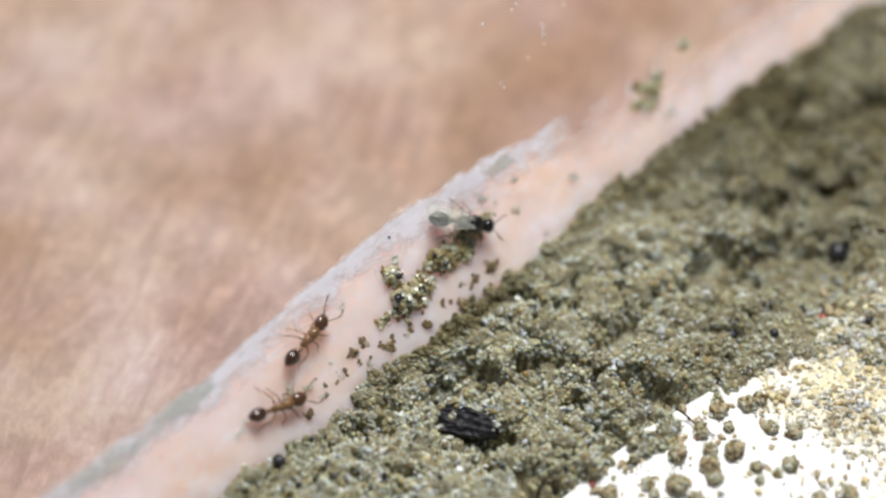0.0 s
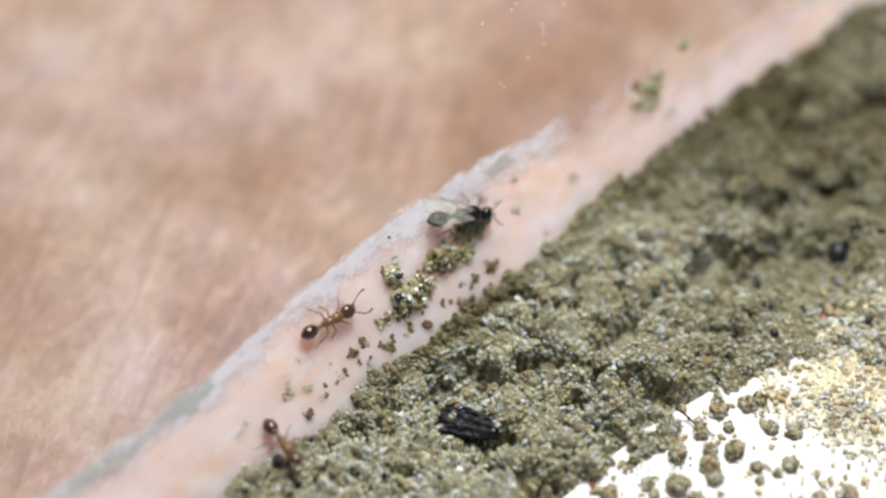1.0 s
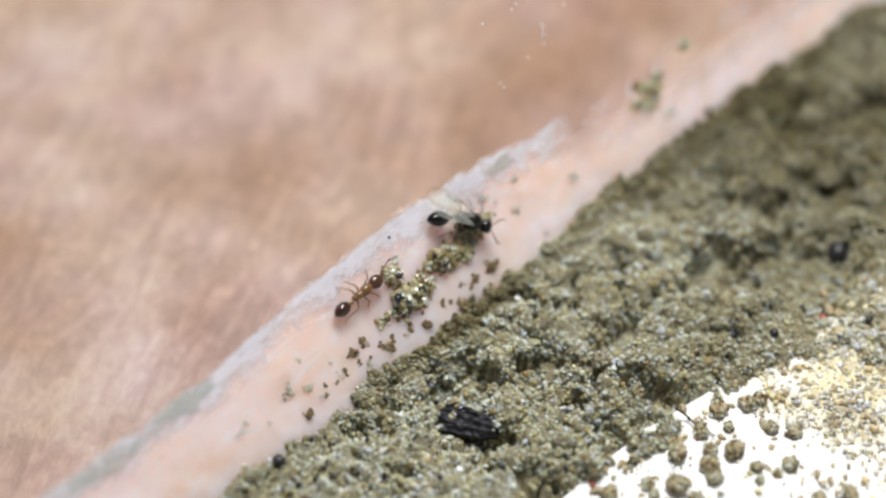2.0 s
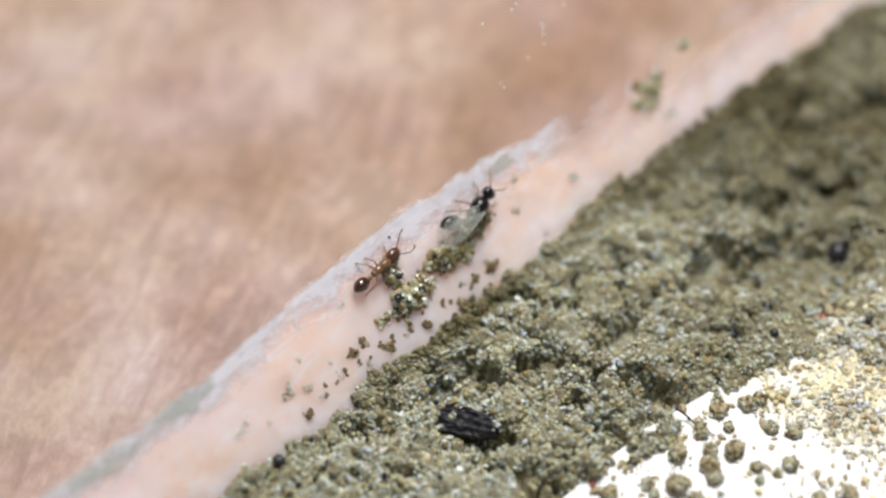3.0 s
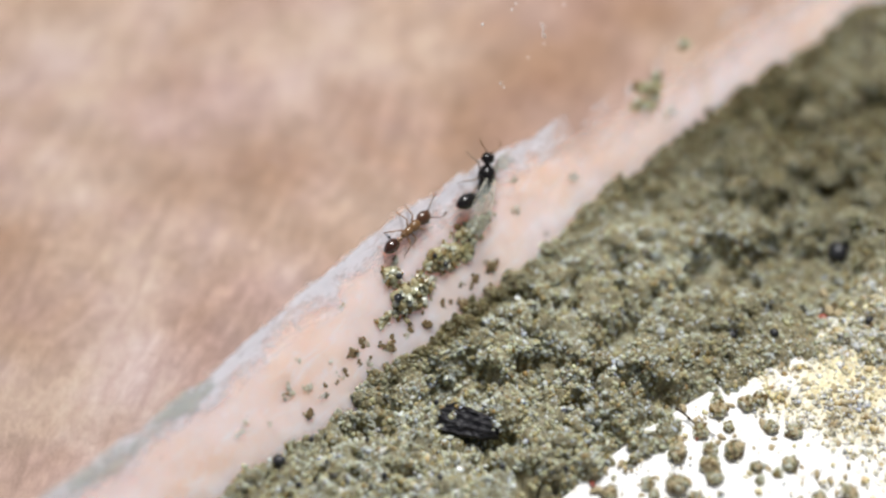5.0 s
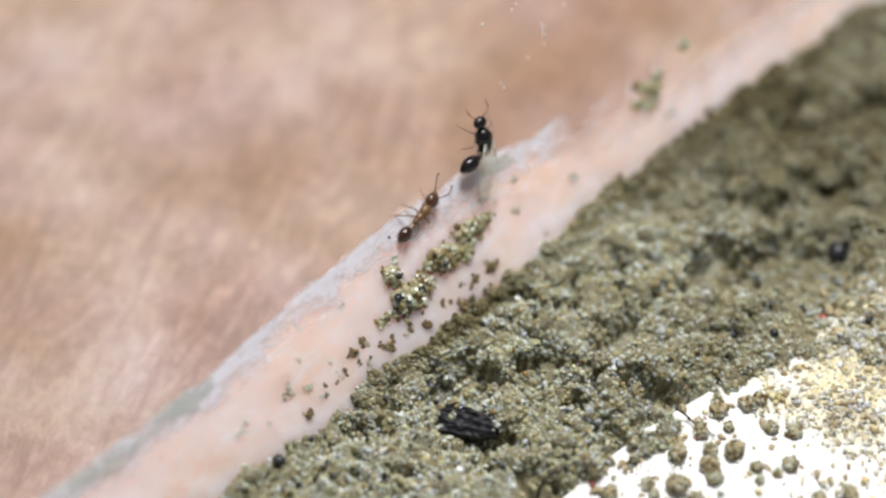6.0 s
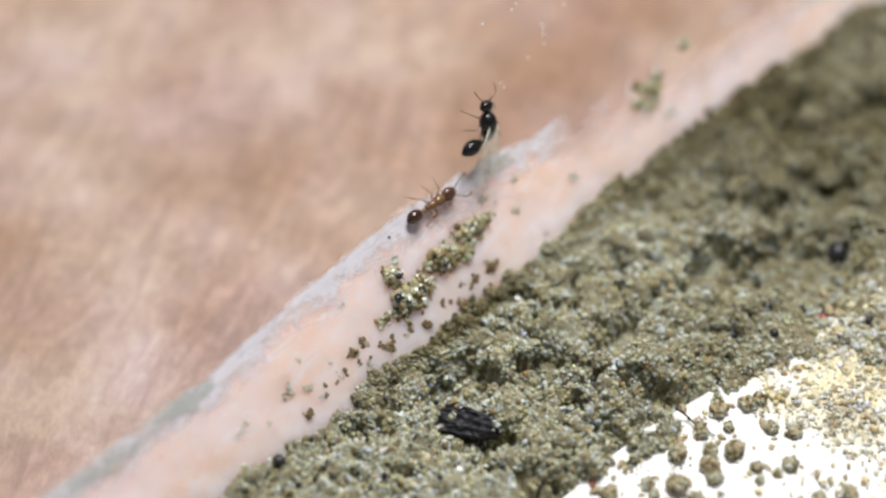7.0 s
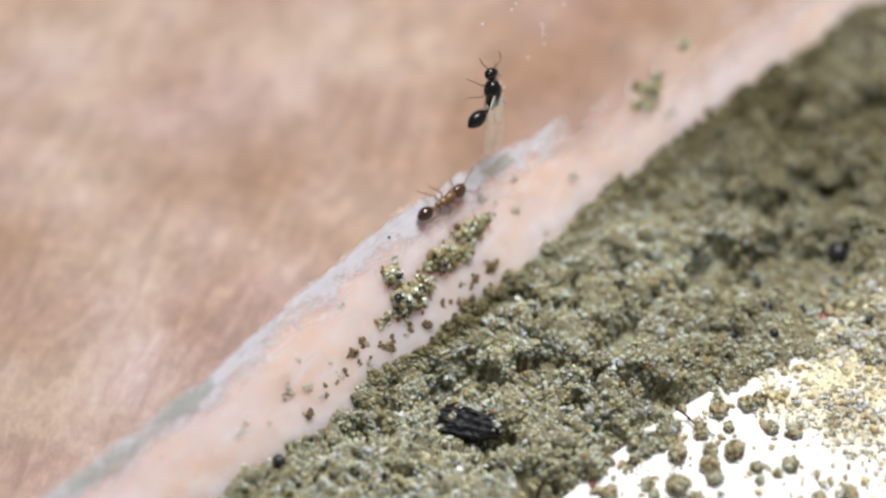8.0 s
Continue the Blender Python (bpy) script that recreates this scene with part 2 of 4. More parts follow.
def ball(bm, centre, size, turn=None, detail=2):
    """An ellipsoid added to bm."""
    m = Matrix.Translation(centre) @ (turn or Matrix()) @ Matrix.Diagonal((*size, 1))
    return bmesh.ops.create_icosphere(bm, subdivisions=detail, radius=1, matrix=m)["verts"]


def tube(bm, points, radii, sides=7):
    """A bent tapering tube through the points."""
    pts = [Vector(p) for p in points]
    rings = []
    for i, p in enumerate(pts):
        way = (pts[min(i + 1, len(pts) - 1)] - pts[max(i - 1, 0)]).normalized()
        side = way.cross(Vector((0, 0, 1)))
        side = side.normalized() if side.length > 1e-4 else Vector((1, 0, 0))
        up = side.cross(way)
        rings.append([bm.verts.new(p + radii[i] * (math.cos(a) * side + math.sin(a) * up))
                      for a in [math.tau * k / sides for k in range(sides)]])
    for a, b in zip(rings, rings[1:]):
        for k in range(sides):
            bm.faces.new((a[k], a[(k + 1) % sides], b[(k + 1) % sides], b[k]))
    bm.faces.new(rings[0][::-1])
    bm.faces.new(rings[-1])


# ---- the large structure ----
TABLE_Z = -2.4
STRIP, PANE = radians(50), radians(68)      # slopes of the milky strip and of the clear wall above it
FOOT_Y, FOOT_Z = -3.0, -0.5                 # where the strip comes out of the soil


def strip_top(x):
    """How far up the strip the clear wall begins."""
    return 4.45 + 1.0 * np.exp(-((x + 2.5) / 8.5) ** 2) - 0.25 * smoothstep(10, 18, x)


def worn_top(x):
    """The chipped upper edge of the strip."""
    return strip_top(x) + 0.10 * value_noise(x, x * 0, 1.2, 51) + 0.035 * value_noise(x, x * 0, 0.4, 52)


def strip_point(x, v, up=0.0):
    """A point v millimetres up the milky strip, raised off it by up."""
    return (x, FOOT_Y + v * math.cos(STRIP) - up * math.sin(STRIP), FOOT_Z + v * math.sin(STRIP) + up * math.cos(STRIP))


def pane_point(x, v, up=0.0):
    """A point v millimetres up the clear wall, raised off its inner face by up."""
    _, y, z = strip_point(x, 5.1)
    return (x, y + v * math.cos(PANE) - up * math.sin(PANE), z + v * math.sin(PANE) + up * math.cos(PANE))


STAINS = [(-19.5, 5.2, 7.0, 0.16), (-1.9, 11.1, 2.6, -0.28), (4.1, 10.9, 2.1, -0.15), (-14.8, 11.4, 2.6, -0.3), (-12.9, 15.7, 2.3, -0.2), (14.4, 6.9, 3.8, -0.24),
          (3.6, 6.3, 2.3, -0.2), (11.3, 7.2, 2.6, -0.20), (7.5, 7.0, 2.2, -0.05), (-0.4, 18.0, 1.5, -0.2), (20.3, 6.3, 4.0, -0.3), (7.8, 5.9, 2.1, -0.25), (-1.7, 24.1, 3.5, 0.15), (2.3, 22.6, 2.3, 0.2),
          (6.6, 16.2, 3.5, 0.15), (-13.8, 6.9, 1.8, 0.1), (-8.2, 17.5, 2.9, 0.12), (8.6, 11.5, 3.5, 0.1), (-10.8, 8.6, 1.8, 0.15)]


def build_table():
    """The table: a slab whose top carries blotches of lighter and darker clay."""
    xs, ys = np.linspace(-60, 90, 221), np.linspace(-50, 100, 221)
    x, y = np.meshgrid(xs, ys, indexing="ij")
    tone = 0.56 + 0.10 * value_noise(x, y, 5.0, 91) + 0.08 * value_noise(x, y, 2.3, 92) + 0.05 * value_noise(x, y, 1.1, 93)
    for sx, sy, r, a in STAINS:
        tone += 0.75 * a * np.exp(-((x - sx) ** 2 + (y - sy) ** 2) / (r * r))
    ob = raw("table_top", np.stack([x, y, x * 0 + TABLE_Z], -1).reshape(-1, 3), grid_faces(221, 221), TABLE)
    ob.data.attributes.new("tone", "FLOAT", "POINT").data.foreach_set("value", tone.ravel().astype(np.float32))
    tagged(ob, "orange-brown mottled terracotta table top under the tub", "table top", kind="structure")
    bm = bmesh.new()
    bmesh.ops.create_cube(bm, size=1, matrix=Matrix.Translation((0, 0, TABLE_Z - 10.2)) @ Matrix.Diagonal((900, 900, 20, 1)))
    bmesh.ops.bevel(bm, geom=bm.edges[:], offset=1.5, segments=2, affect="EDGES")
    tagged(part("table_slab", bm, SLAB, smooth=False), "plain terracotta slab of the table", "table", kind="structure")


def build_strip():
    """The sloping milky foot of the tub's wall, a solid wedge down to the table."""
    ni, nj = 700, 60
    xs, k = np.meshgrid(np.linspace(-45, 55, ni), np.linspace(0, 1, nj), indexing="ij")
    v = -2.2 + k * (worn_top(xs) + 3.9)
    up = 0.05 * value_noise(xs, v, 1.7, 3) + 0.03 * value_noise(xs, v, 0.5, 4)
    top = np.stack(strip_point(xs, v, up), -1).reshape(-1, 3)
    low = top.copy()
    low[:, 2] = TABLE_Z
    n = ni * nj
    f = grid_faces(ni, nj)
    i, j = np.arange(ni - 1), np.arange(nj - 1)
    sides = [np.stack([i * nj, i * nj + n, (i + 1) * nj + n, (i + 1) * nj], -1),
             np.stack([i * nj + nj - 1, (i + 1) * nj + nj - 1, (i + 1) * nj + nj - 1 + n, i * nj + nj - 1 + n], -1),
             np.stack([j, j + 1, j + 1 + n, j + n], -1),
             np.stack([(ni - 1) * nj + j, (ni - 1) * nj + j + n, (ni - 1) * nj + j + 1 + n, (ni - 1) * nj + j + 1], -1)]
    ob = raw("wall_foot", np.concatenate([top, low]), np.concatenate([f, f[:, ::-1] + n, *sides]), PLASTIC, smooth=False)
    thin = smoothstep(3.0, 8.0, xs)
    milk = smoothstep(0.25, -1.0 - 2.2 * thin, v - worn_top(xs)) * (1 - 0.15 * thin) - 0.5 * smoothstep(0.1, 0.6, v - worn_top(xs))
    milk = np.concatenate([(milk + 0.10 * thin).ravel(), np.full(n, -0.5)])
    torn = np.tile((1 - 0.75 * thin).ravel(), 2)
    ob.data.attributes.new("torn", "FLOAT", "POINT").data.foreach_set("value", torn.astype(np.float32))
    ob.data.attributes.new("milk", "FLOAT", "POINT").data.foreach_set("value", milk.astype(np.float32))
    tagged(ob, "pale pink milky plastic foot of the wall with white scuffs", "wall", kind="structure")


def build_wall():
    """The clear wall of the tub, steeper than its foot."""
    xs = (-45.0, 55.0)
    thick, tall = 0.7, 48.0
    verts = []
    for x in xs:
        for v, up in ((-6.0, 0), (tall, 0), (tall, -thick), (-6.0, -thick)):
            verts.append(pane_point(x, v, up))
    # both large faces look into the tub
    faces = [(0, 4, 5, 1), (1, 5, 6, 2), (3, 7, 6, 2), (3, 7, 4, 0), (3, 2, 1, 0), (4, 5, 6, 7)]
    ob = raw("wall_clear", verts, faces, GLASS)
    ob.visible_shadow = False
    tagged(ob, "clear plastic tub wall leaning back, finely scratched", "wall", kind="structure")


def build_seam():
    """The chalky worn line along the upper edge of the milky foot."""
    ni, nj = 900, 24
    x, k = np.meshgrid(np.linspace(-40, 50, ni), np.linspace(0, 1, nj), indexing="ij")
    lacy = np.exp(-((x - 0.5) / 5.5) ** 2)
    wide = 1.7 + 0.55 * lacy + 0.3 * value_noise(x, x * 0, 3.1, 8) + 0.25 * value_noise(x, x * 0, 0.6, 9)
    v = worn_top(x) + 0.25 - wide * (1 - k)
    pts = np.stack(strip_point(x, v, 0.09 + 0.015 * value_noise(x, v, 0.4, 10)), -1)
    wear = smoothstep(0.0, 0.85, k) * smoothstep(1.0, 0.78, k) * (0.80 + 0.14 * lacy + 0.18 * value_noise(x, v, 1.3, 12) - 0.75 * smoothstep(5.8, 8.5, x))
    ob = raw("trim_scuffed", pts.reshape(-1, 3), grid_faces(ni, nj), SCUFF, smooth=True)
    ob.data.attributes.new("wear", "FLOAT", "POINT").data.foreach_set("value", wear.ravel().astype(np.float32))
    tagged(ob, "whitish worn seam along the foot of the clear wall", "seam", kind="structure")


# soil: a bed of crumbs, thin over white plaster at one side
X0, X1, Y0, Y1, STEP = -24.0, 32.0, -26.0, -2.0, 0.085
HOLLOWS = [(-4.1, -5.6, 1.05, 1.5), (-3.2, -6.3, 0.6, 1.1), (-4.9, -8.9, 0.5, 1.2), (-1.1, -7.5, 0.9, 1.4), (-0.4, -8.0, 0.5, 1.0), (0.6, -10.6, 0.5, 0.5), (1.6, -11.6, 0.5, 0.4), (-8.4, -4.9, 0.4, 0.8), (-8.9, -7.6, 0.4, 0.6), (3.2, -8.4, 0.8, 0.6), (11.7, -11.6, 1.5, 1.3), (13.7, -11.9, 0.8, 0.9),
           (8.6, -9.1, 1.1, 1.5), (11.2, -10.2, 0.9, 1.4), (2.3, -8.7, 0.42, 1.3), (3.7, -8.2, 0.42, 1.2), (12.7, -7.9, 0.8, 0.9), (19.0, -5.7, 0.9, 0.9), (9.3, -4.9, 0.9, 0.2), (2.0, -8.6, 0.7, 0.5),
           (-9.2, -4.1, 0.45, 0.5), (-6.5, -9.1, 0.5, 0.7), (2.0, -12.6, 0.9, 0.5), (6.5, -11.8, 0.7, 0.4), (-7.1, -4.3, 0.4, 0.4),
           (-5.7, -7.6, 1.2, 0.55), (16.0, -9.0, 1.0, 0.7), (22.0, -8.0, 1.0, 0.8), (5.5, -6.0, 0.7, 0.4),
           (-5.2, -5.4, 0.6, 1.0), (-1.6, -7.0, 0.6, 1.1), (-1.7, -12.9, 0.55, 0.9), (-0.4, -12.6, 0.5, 0.7), (1.4, -12.2, 0.6, 0.9), (-6.3, -9.7, 0.45, 0.8), (3.6, -4.75, 0.55, 0.5), (0.2, -10.0, 0.45, 0.8), (-1.3, -9.6, 0.4, 0.7)]


def soil_level(x):
    return -0.02 * np.maximum(x, 0) - 0.25


def soil_darkening(x, y):
    """Darker brown in patches and at the far end, plus shade beside the strip."""
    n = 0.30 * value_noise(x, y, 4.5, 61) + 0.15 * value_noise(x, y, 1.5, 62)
    # rim: the brown shadow along the strip, put into the soil colour
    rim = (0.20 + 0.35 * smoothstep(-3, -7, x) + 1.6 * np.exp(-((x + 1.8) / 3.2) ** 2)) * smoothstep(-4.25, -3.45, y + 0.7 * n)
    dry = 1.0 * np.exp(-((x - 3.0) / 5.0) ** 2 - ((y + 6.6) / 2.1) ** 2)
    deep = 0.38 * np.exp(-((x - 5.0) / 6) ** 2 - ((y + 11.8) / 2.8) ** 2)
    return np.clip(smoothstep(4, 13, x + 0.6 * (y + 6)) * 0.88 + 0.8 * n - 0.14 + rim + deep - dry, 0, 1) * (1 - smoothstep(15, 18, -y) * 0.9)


def bare_mask(x, y):
    """1 where the plaster lies bare, 0 under full soil."""
    n = 0.9 * value_noise(x, y, 3.5, 23) + 1.3 * value_noise(x, y, 1.6, 21) + 0.9 * value_noise(x, y, 0.6, 22)
    m = smoothstep(-1.0, 0.9, -y - 13.4 + n - 0.56 * np.maximum(x - 3.5, 0) + 0.20 * np.maximum(-x, 0))
    return m


def sandiness(x, y):
    """Where cream sand covers the plaster."""
    n = value_noise(x, y, 1.3, 71) + 0.6 * value_noise(x, y, 0.5, 72)
    return smoothstep(3.4, 6.5, x + 0.7 * n) * smoothstep(13.9, 16.0, -y + 0.8 * n) * (1 - 0.8 * smoothstep(17.2, 20.5, -y - 0.4 * (x - 6) + n))


def build_soil():
    rs = np.random.RandomState(11)
    xs, ys = np.arange(X0, X1, STEP), np.arange(Y0, Y1, STEP)
    x, y = np.meshgrid(xs, ys, indexing="ij")
    edge = -2.55 + 0.42 * smoothstep(3.5, 10, x) * smoothstep(24, 17, x) + 0.30 * value_noise(x, y * 0, 2.6, 31) + 0.22 * value_noise(x, y, 0.7, 32)
    base = soil_level(x) + 0.30 * value_noise(x, y, 2.6, 33) + 0.15 * value_noise(x, y, 1.1, 34)
    base += 0.65 * np.exp(-((y + 2.7) / 1.1) ** 2) * smoothstep(1, 7, x)
    jag = np.clip(1 + 1.3 * value_noise(x, y, 0.8, 49) + 0.9 * value_noise(x, y, 0.35, 50), 0.6, 3.0)
    for hx, hy, r, deep in HOLLOWS:
        r *= 1.3 if hx > 7 else 1.1
        base -= 2.8 * deep * np.exp(-(jag * (((x - hx) / r) ** 2 + ((y - hy) / r) ** 2)) ** 1.6)
    base = np.maximum(base, -1.95 + 0.2 * value_noise(x, y, 0.5, 39))
    bare = bare_mask(x, y)
    base -= bare * 1.5
    h = base - 0.22

    def domes(h, count, small, large, power, sink, jitter, onto):
        cx, cy = rs.uniform(X0, X1, count), rs.uniform(Y0, Y1, count)
        cr = small + (large - small) * rs.rand(count) ** power
        for a, b, r in zip(cx, cy, cr):
            i0, i1 = max(int((a - r - X0) / STEP), 0), int((a + r - X0) / STEP) + 2
            j0, j1 = max(int((b - r - Y0) / STEP), 0), int((b + r - Y0) / STEP) + 2
            wx, wy = x[i0:i1, j0:j1], y[i0:i1, j0:j1]
            if not wx.size:
                continue
            turn, flat = rs.uniform(0, math.pi), rs.uniform(0.65, 1.0)
            du = (wx - a) * math.cos(turn) + (wy - b) * math.sin(turn)
            dv = (wy - b) * math.cos(turn) - (wx - a) * math.sin(turn)
            d = r * r - du ** 2 - (dv / flat) ** 2
            ci, cj = min(int((a - X0) / STEP), x.shape[0] - 1), min(int((b - Y0) / STEP), x.shape[1] - 1)
            dome = onto[ci, cj] - sink * r + jitter * rs.uniform(-1, 1) + np.sqrt(np.maximum(d, 0))
            h[i0:i1, j0:j1] = np.where(d > 0, np.maximum(h[i0:i1, j0:j1], dome), h[i0:i1, j0:j1])

    domes(h, 2600, 0.22, 0.80, 2.0, 0.72, 0.24, base)
    flat = 0.40 + 0.60 * smoothstep(-0.25, 0.35, value_noise(x, y, 3.4, 44) + 0.25 - 0.12 * np.clip(x, -1, 8))
    h = h * flat + (base - 0.18) * (1 - flat)
    lumpy = h + 0.14 * value_noise(x, y, 0.42, 35) + 0.08 * value_noise(x, y, 0.21, 36)
    h = lumpy.copy()
    domes(h, 1500, 0.12, 0.34, 2.0, 0.75, 0.05, lumpy)
    h += 0.06 * value_noise(x, y, 0.19, 37)
    bend = value_noise(x, y, 2.4, 45) + 0.35 * value_noise(x, y, 0.7, 46)
    h -= 1.1 * np.exp(-(bend / 0.10) ** 2) * smoothstep(-0.2, 0.4, value_noise(x, y, 3.0, 47) + 0.15 - 0.08 * np.clip(x, 0, 8)) * smoothstep(0.6, 1.5, edge - y)
    h = np.maximum(h, -2.05 + 0.2 * value_noise(x, y, 0.4, 48))
    fall = smoothstep(0.0, 0.55, edge - y)
    h = -2.0 * (1 - fall) + h * fall
    lumps = []
    for a, b, r in ((2.9, -4.2, 0.75), (-9.0, -4.2, 0.5), (19.6, -5.3, 0.7), (16.9, -8.6, 0.6)):
        lumps.append((a, b, float(h[int((a - X0) / STEP), int((b - Y0) / STEP)]) + 0.3 * r, r))
    for k in range(1500):
        a, b = rs.normal(-1, 8.5), rs.uniform(-13.5, -3.0)
        r = 0.14 + 0.42 * rs.rand() ** 2.6
        i, j = int((a - X0) / STEP), int((b - Y0) / STEP)
        if len(lumps) < 300 and -18 < a < 26 and -b < 0.9 * a + 21 and bare[i, j] < 0.2 and edge[i, j] - b > 0.35 and all((a - p) ** 2 + (b - q) ** 2 > (0.75 * (r + o)) ** 2 for p, q, _, o in lumps):
            lumps.append((a, b, float(h[i, j]) - 0.02 * r, r))
    ob = raw("ground_soil", np.stack([x, y, h], -1).reshape(-1, 3), grid_faces(*x.shape), SOIL, smooth=True)
    tagged(ob, "olive-brown crumbly soil bed over white plaster", "soil", kind="structure")
    set_darkening(ob, soil_darkening(x, y))
    shapes = lump_meshes()
    high = h.copy()
    for a, b, c, r in lumps:
        g = new("crumb", shapes[rs.randint(len(shapes))])
        g.parent = ob
        g.matrix_basis = at(a, b, c, 0, 0, rs.uniform(0, 360)) @ Matrix.Scale(r, 4)
        i0, i1, j0, j1 = [int(q) for q in ((a - r - X0) / STEP, (a + r - X0) / STEP + 2, (b - r - Y0) / STEP, (b + r - Y0) / STEP + 2)]
        d = (0.9 * r) ** 2 - (x[i0:i1, j0:j1] - a) ** 2 - (y[i0:i1, j0:j1] - b) ** 2
        high[i0:i1, j0:j1] = np.where(d > 0, np.maximum(high[i0:i1, j0:j1], c + 0.8 * np.sqrt(np.maximum(d, 0))), high[i0:i1, j0:j1])
    return x, y, high, edge


def set_darkening(ob, values):
    ob.data.attributes.new("darkening", "FLOAT", "POINT").data.foreach_set("value", np.asarray(values, np.float32).ravel())


def lump_meshes():
    """A few knobbly soil crumbs that all loose crumbs share."""
    made = []
    for k in range(8):
        bm = bmesh.new()
        ball(bm, (0, 0, 0), (1.0, 0.85, 0.8), detail=3)
        off = Vector((k * 5.1, 2, 7))
        for v in bm.verts:
            n = v.co.normalized()
            v.co *= (1 + 0.50 * noise.noise(n * 1.6 + off) + 0.28 * noise.noise(n * 4 + off) + 0.16 * noise.noise(n * 9 + off)) * MM
        me = bpy.data.meshes.new("crumb")
        bm.to_mesh(me)
        bm.free()
        me.materials.append(SOIL)
        me.shade_smooth()
        made.append(me)
    return made


def build_plaster():
    xs, ys = np.concatenate([np.arange(-64, -24, 4.0), np.arange(-24, 32, 0.3), np.arange(32, 93, 4.0)]), np.concatenate([np.arange(-85, -25.5, 4.0), np.arange(-25.5, -3.9, 0.3)])
    x, y = np.meshgrid(xs, ys, indexing="ij")
    z = soil_level(x) - 0.62 + 0.16 * value_noise(x, y, 2.0, 41) + 0.07 * value_noise(x, y, 0.6, 42)
    z -= 2.6 * smoothstep(-12.8, -11.5, y + 0.15 * np.maximum(x, 0))
    z[0], z[-1], z[:, 0], z[:, -1] = TABLE_Z, TABLE_Z, TABLE_Z, TABLE_Z
    ob = raw("ground_plaster", np.stack([x, y, z], -1).reshape(-1, 3), grid_faces(*x.shape), PLASTER, smooth=True)
    ob.data.attributes.new("stain", "FLOAT", "POINT").data.foreach_set("value", sandiness(x, y).ravel().astype(np.float32))
    tagged(ob, "bright white plaster base showing through the thin soil", "plaster", kind="structure")


def ico():
    bm = bmesh.new()
    bmesh.ops.create_icosphere(bm, subdivisions=1, radius=1)
    v = np.array([p.co[:] for p in bm.verts])
    f = np.array([[p.index for p in q.verts] for q in bm.faces])
    bm.free()
    return v, f


def grain_cloud(name, centres, radii, mat, parent, seed):
    """Many angular grains joined into one mesh."""
    rs = np.random.RandomState(seed)
    v, f = ico()
    n = len(centres)
    q, _ = np.linalg.qr(rs.normal(size=(n, 3, 3)))
    shape = rs.uniform(0.45, 1.5, (n, 1, 3))
    lump = 1 + rs.uniform(-0.34, 0.34, (n, len(v), 1))
    pts = np.einsum("nij,nkj->nki", q, v[None] * shape * lump) * radii[:, None, None] + centres[:, None]
    faces = f[None] + (np.arange(n) * len(v))[:, None, None]
    flip = np.linalg.det(q) < 0
    faces[flip] = faces[flip][:, :, ::-1]
    ob = raw(name, pts.reshape(-1, 3), faces.reshape(-1, 3), mat, parent)
    set_darkening(ob, np.repeat(soil_darkening(centres[:, 0], centres[:, 1]), len(v)))
    return tagged(ob, kind="stuff")


def build_grains(x, y, h, edge):
    rs = np.random.RandomState(5)

    def scatter(count, test, small, large):
        i, j = rs.randint(1, x.shape[0] - 1, count), rs.randint(1, x.shape[1] - 1, count)
        keep = test(x[i, j], y[i, j], edge[i, j])
        i, j = i[keep], j[keep]
        r = small + (large - small) * rs.rand(len(i)) ** 2.2
        z = h[i, j] + rs.uniform(-0.7, 0.4, len(i)) * r
        return np.stack([x[i, j] + rs.uniform(-0.05, 0.05, len(i)), y[i, j] + rs.uniform(-0.05, 0.05, len(i)), z], -1), r

    def in_view(a, b):
        return (-b < 0.9 * a + 22.5) & (b > -24) & (a < 30)

    c, r = scatter(140000, lambda a, b, e: in_view(a, b) & (b < e - 0.1) & (rs.rand(len(a)) > bare_mask(a, b) * 0.97) & (rs.rand(len(a)) > 0.4 * smoothstep(-3, 4, a)), 0.035, 0.12)
    # the steep sides of the hollows are as grainy as the rest
    gx, gy = np.gradient(h, STEP)
    steep = np.clip(np.hypot(gx, gy) - 1.0, 0, 5) * in_view(x, y) * (y < edge - 0.1) * (1 - bare_mask(x, y))
    pick = rs.choice(steep.size, 26000, p=(steep / steep.sum()).ravel())
    dx, dy = rs.uniform(-0.5, 0.5, (2, len(pick))) * STEP
    wr = 0.035 + 0.09 * rs.rand(len(pick)) ** 2
    wall = np.stack([x.ravel()[pick] + dx, y.ravel()[pick] + dy, h.ravel()[pick] + gx.ravel()[pick] * dx + gy.ravel()[pick] * dy], -1)
    c, r = np.concatenate([c, wall]), np.concatenate([r, wr])
    ob = grain_cloud("sand_grains", c, r, SAND, None, 6)
    tagged(ob, "loose tan and grey sand grains on the soil bed", "sand", kind="stuff")
    def creamy(a, b, e):
        return in_view(a, b) & (rs.rand(len(a)) < 0.03 * smoothstep(13, 14, -b) + 0.95 * sandiness(a, b) + 0.16 * smoothstep(-6.5, -9, a) * smoothstep(4.5, 7.0, -b))

    c, r = scatter(110000, creamy, 0.04, 0.15)
    c[:, 2] = np.maximum(c[:, 2], soil_level(c[:, 0]) - 0.60 + 0.18 * rs.rand(len(c)) ** 2)
    ob = grain_cloud("pale_sand_grains", c, r, SAND_PALE, None, 7)
    tagged(ob, "cream sand grains strewn over white plaster and soil", "sand", kind="stuff")


build_table()
build_strip()
build_wall()
build_seam()
SOIL_X, SOIL_Y, SOIL_H, SOIL_EDGE = build_soil()
build_plaster()
build_grains(SOIL_X, SOIL_Y, SOIL_H, SOIL_EDGE)


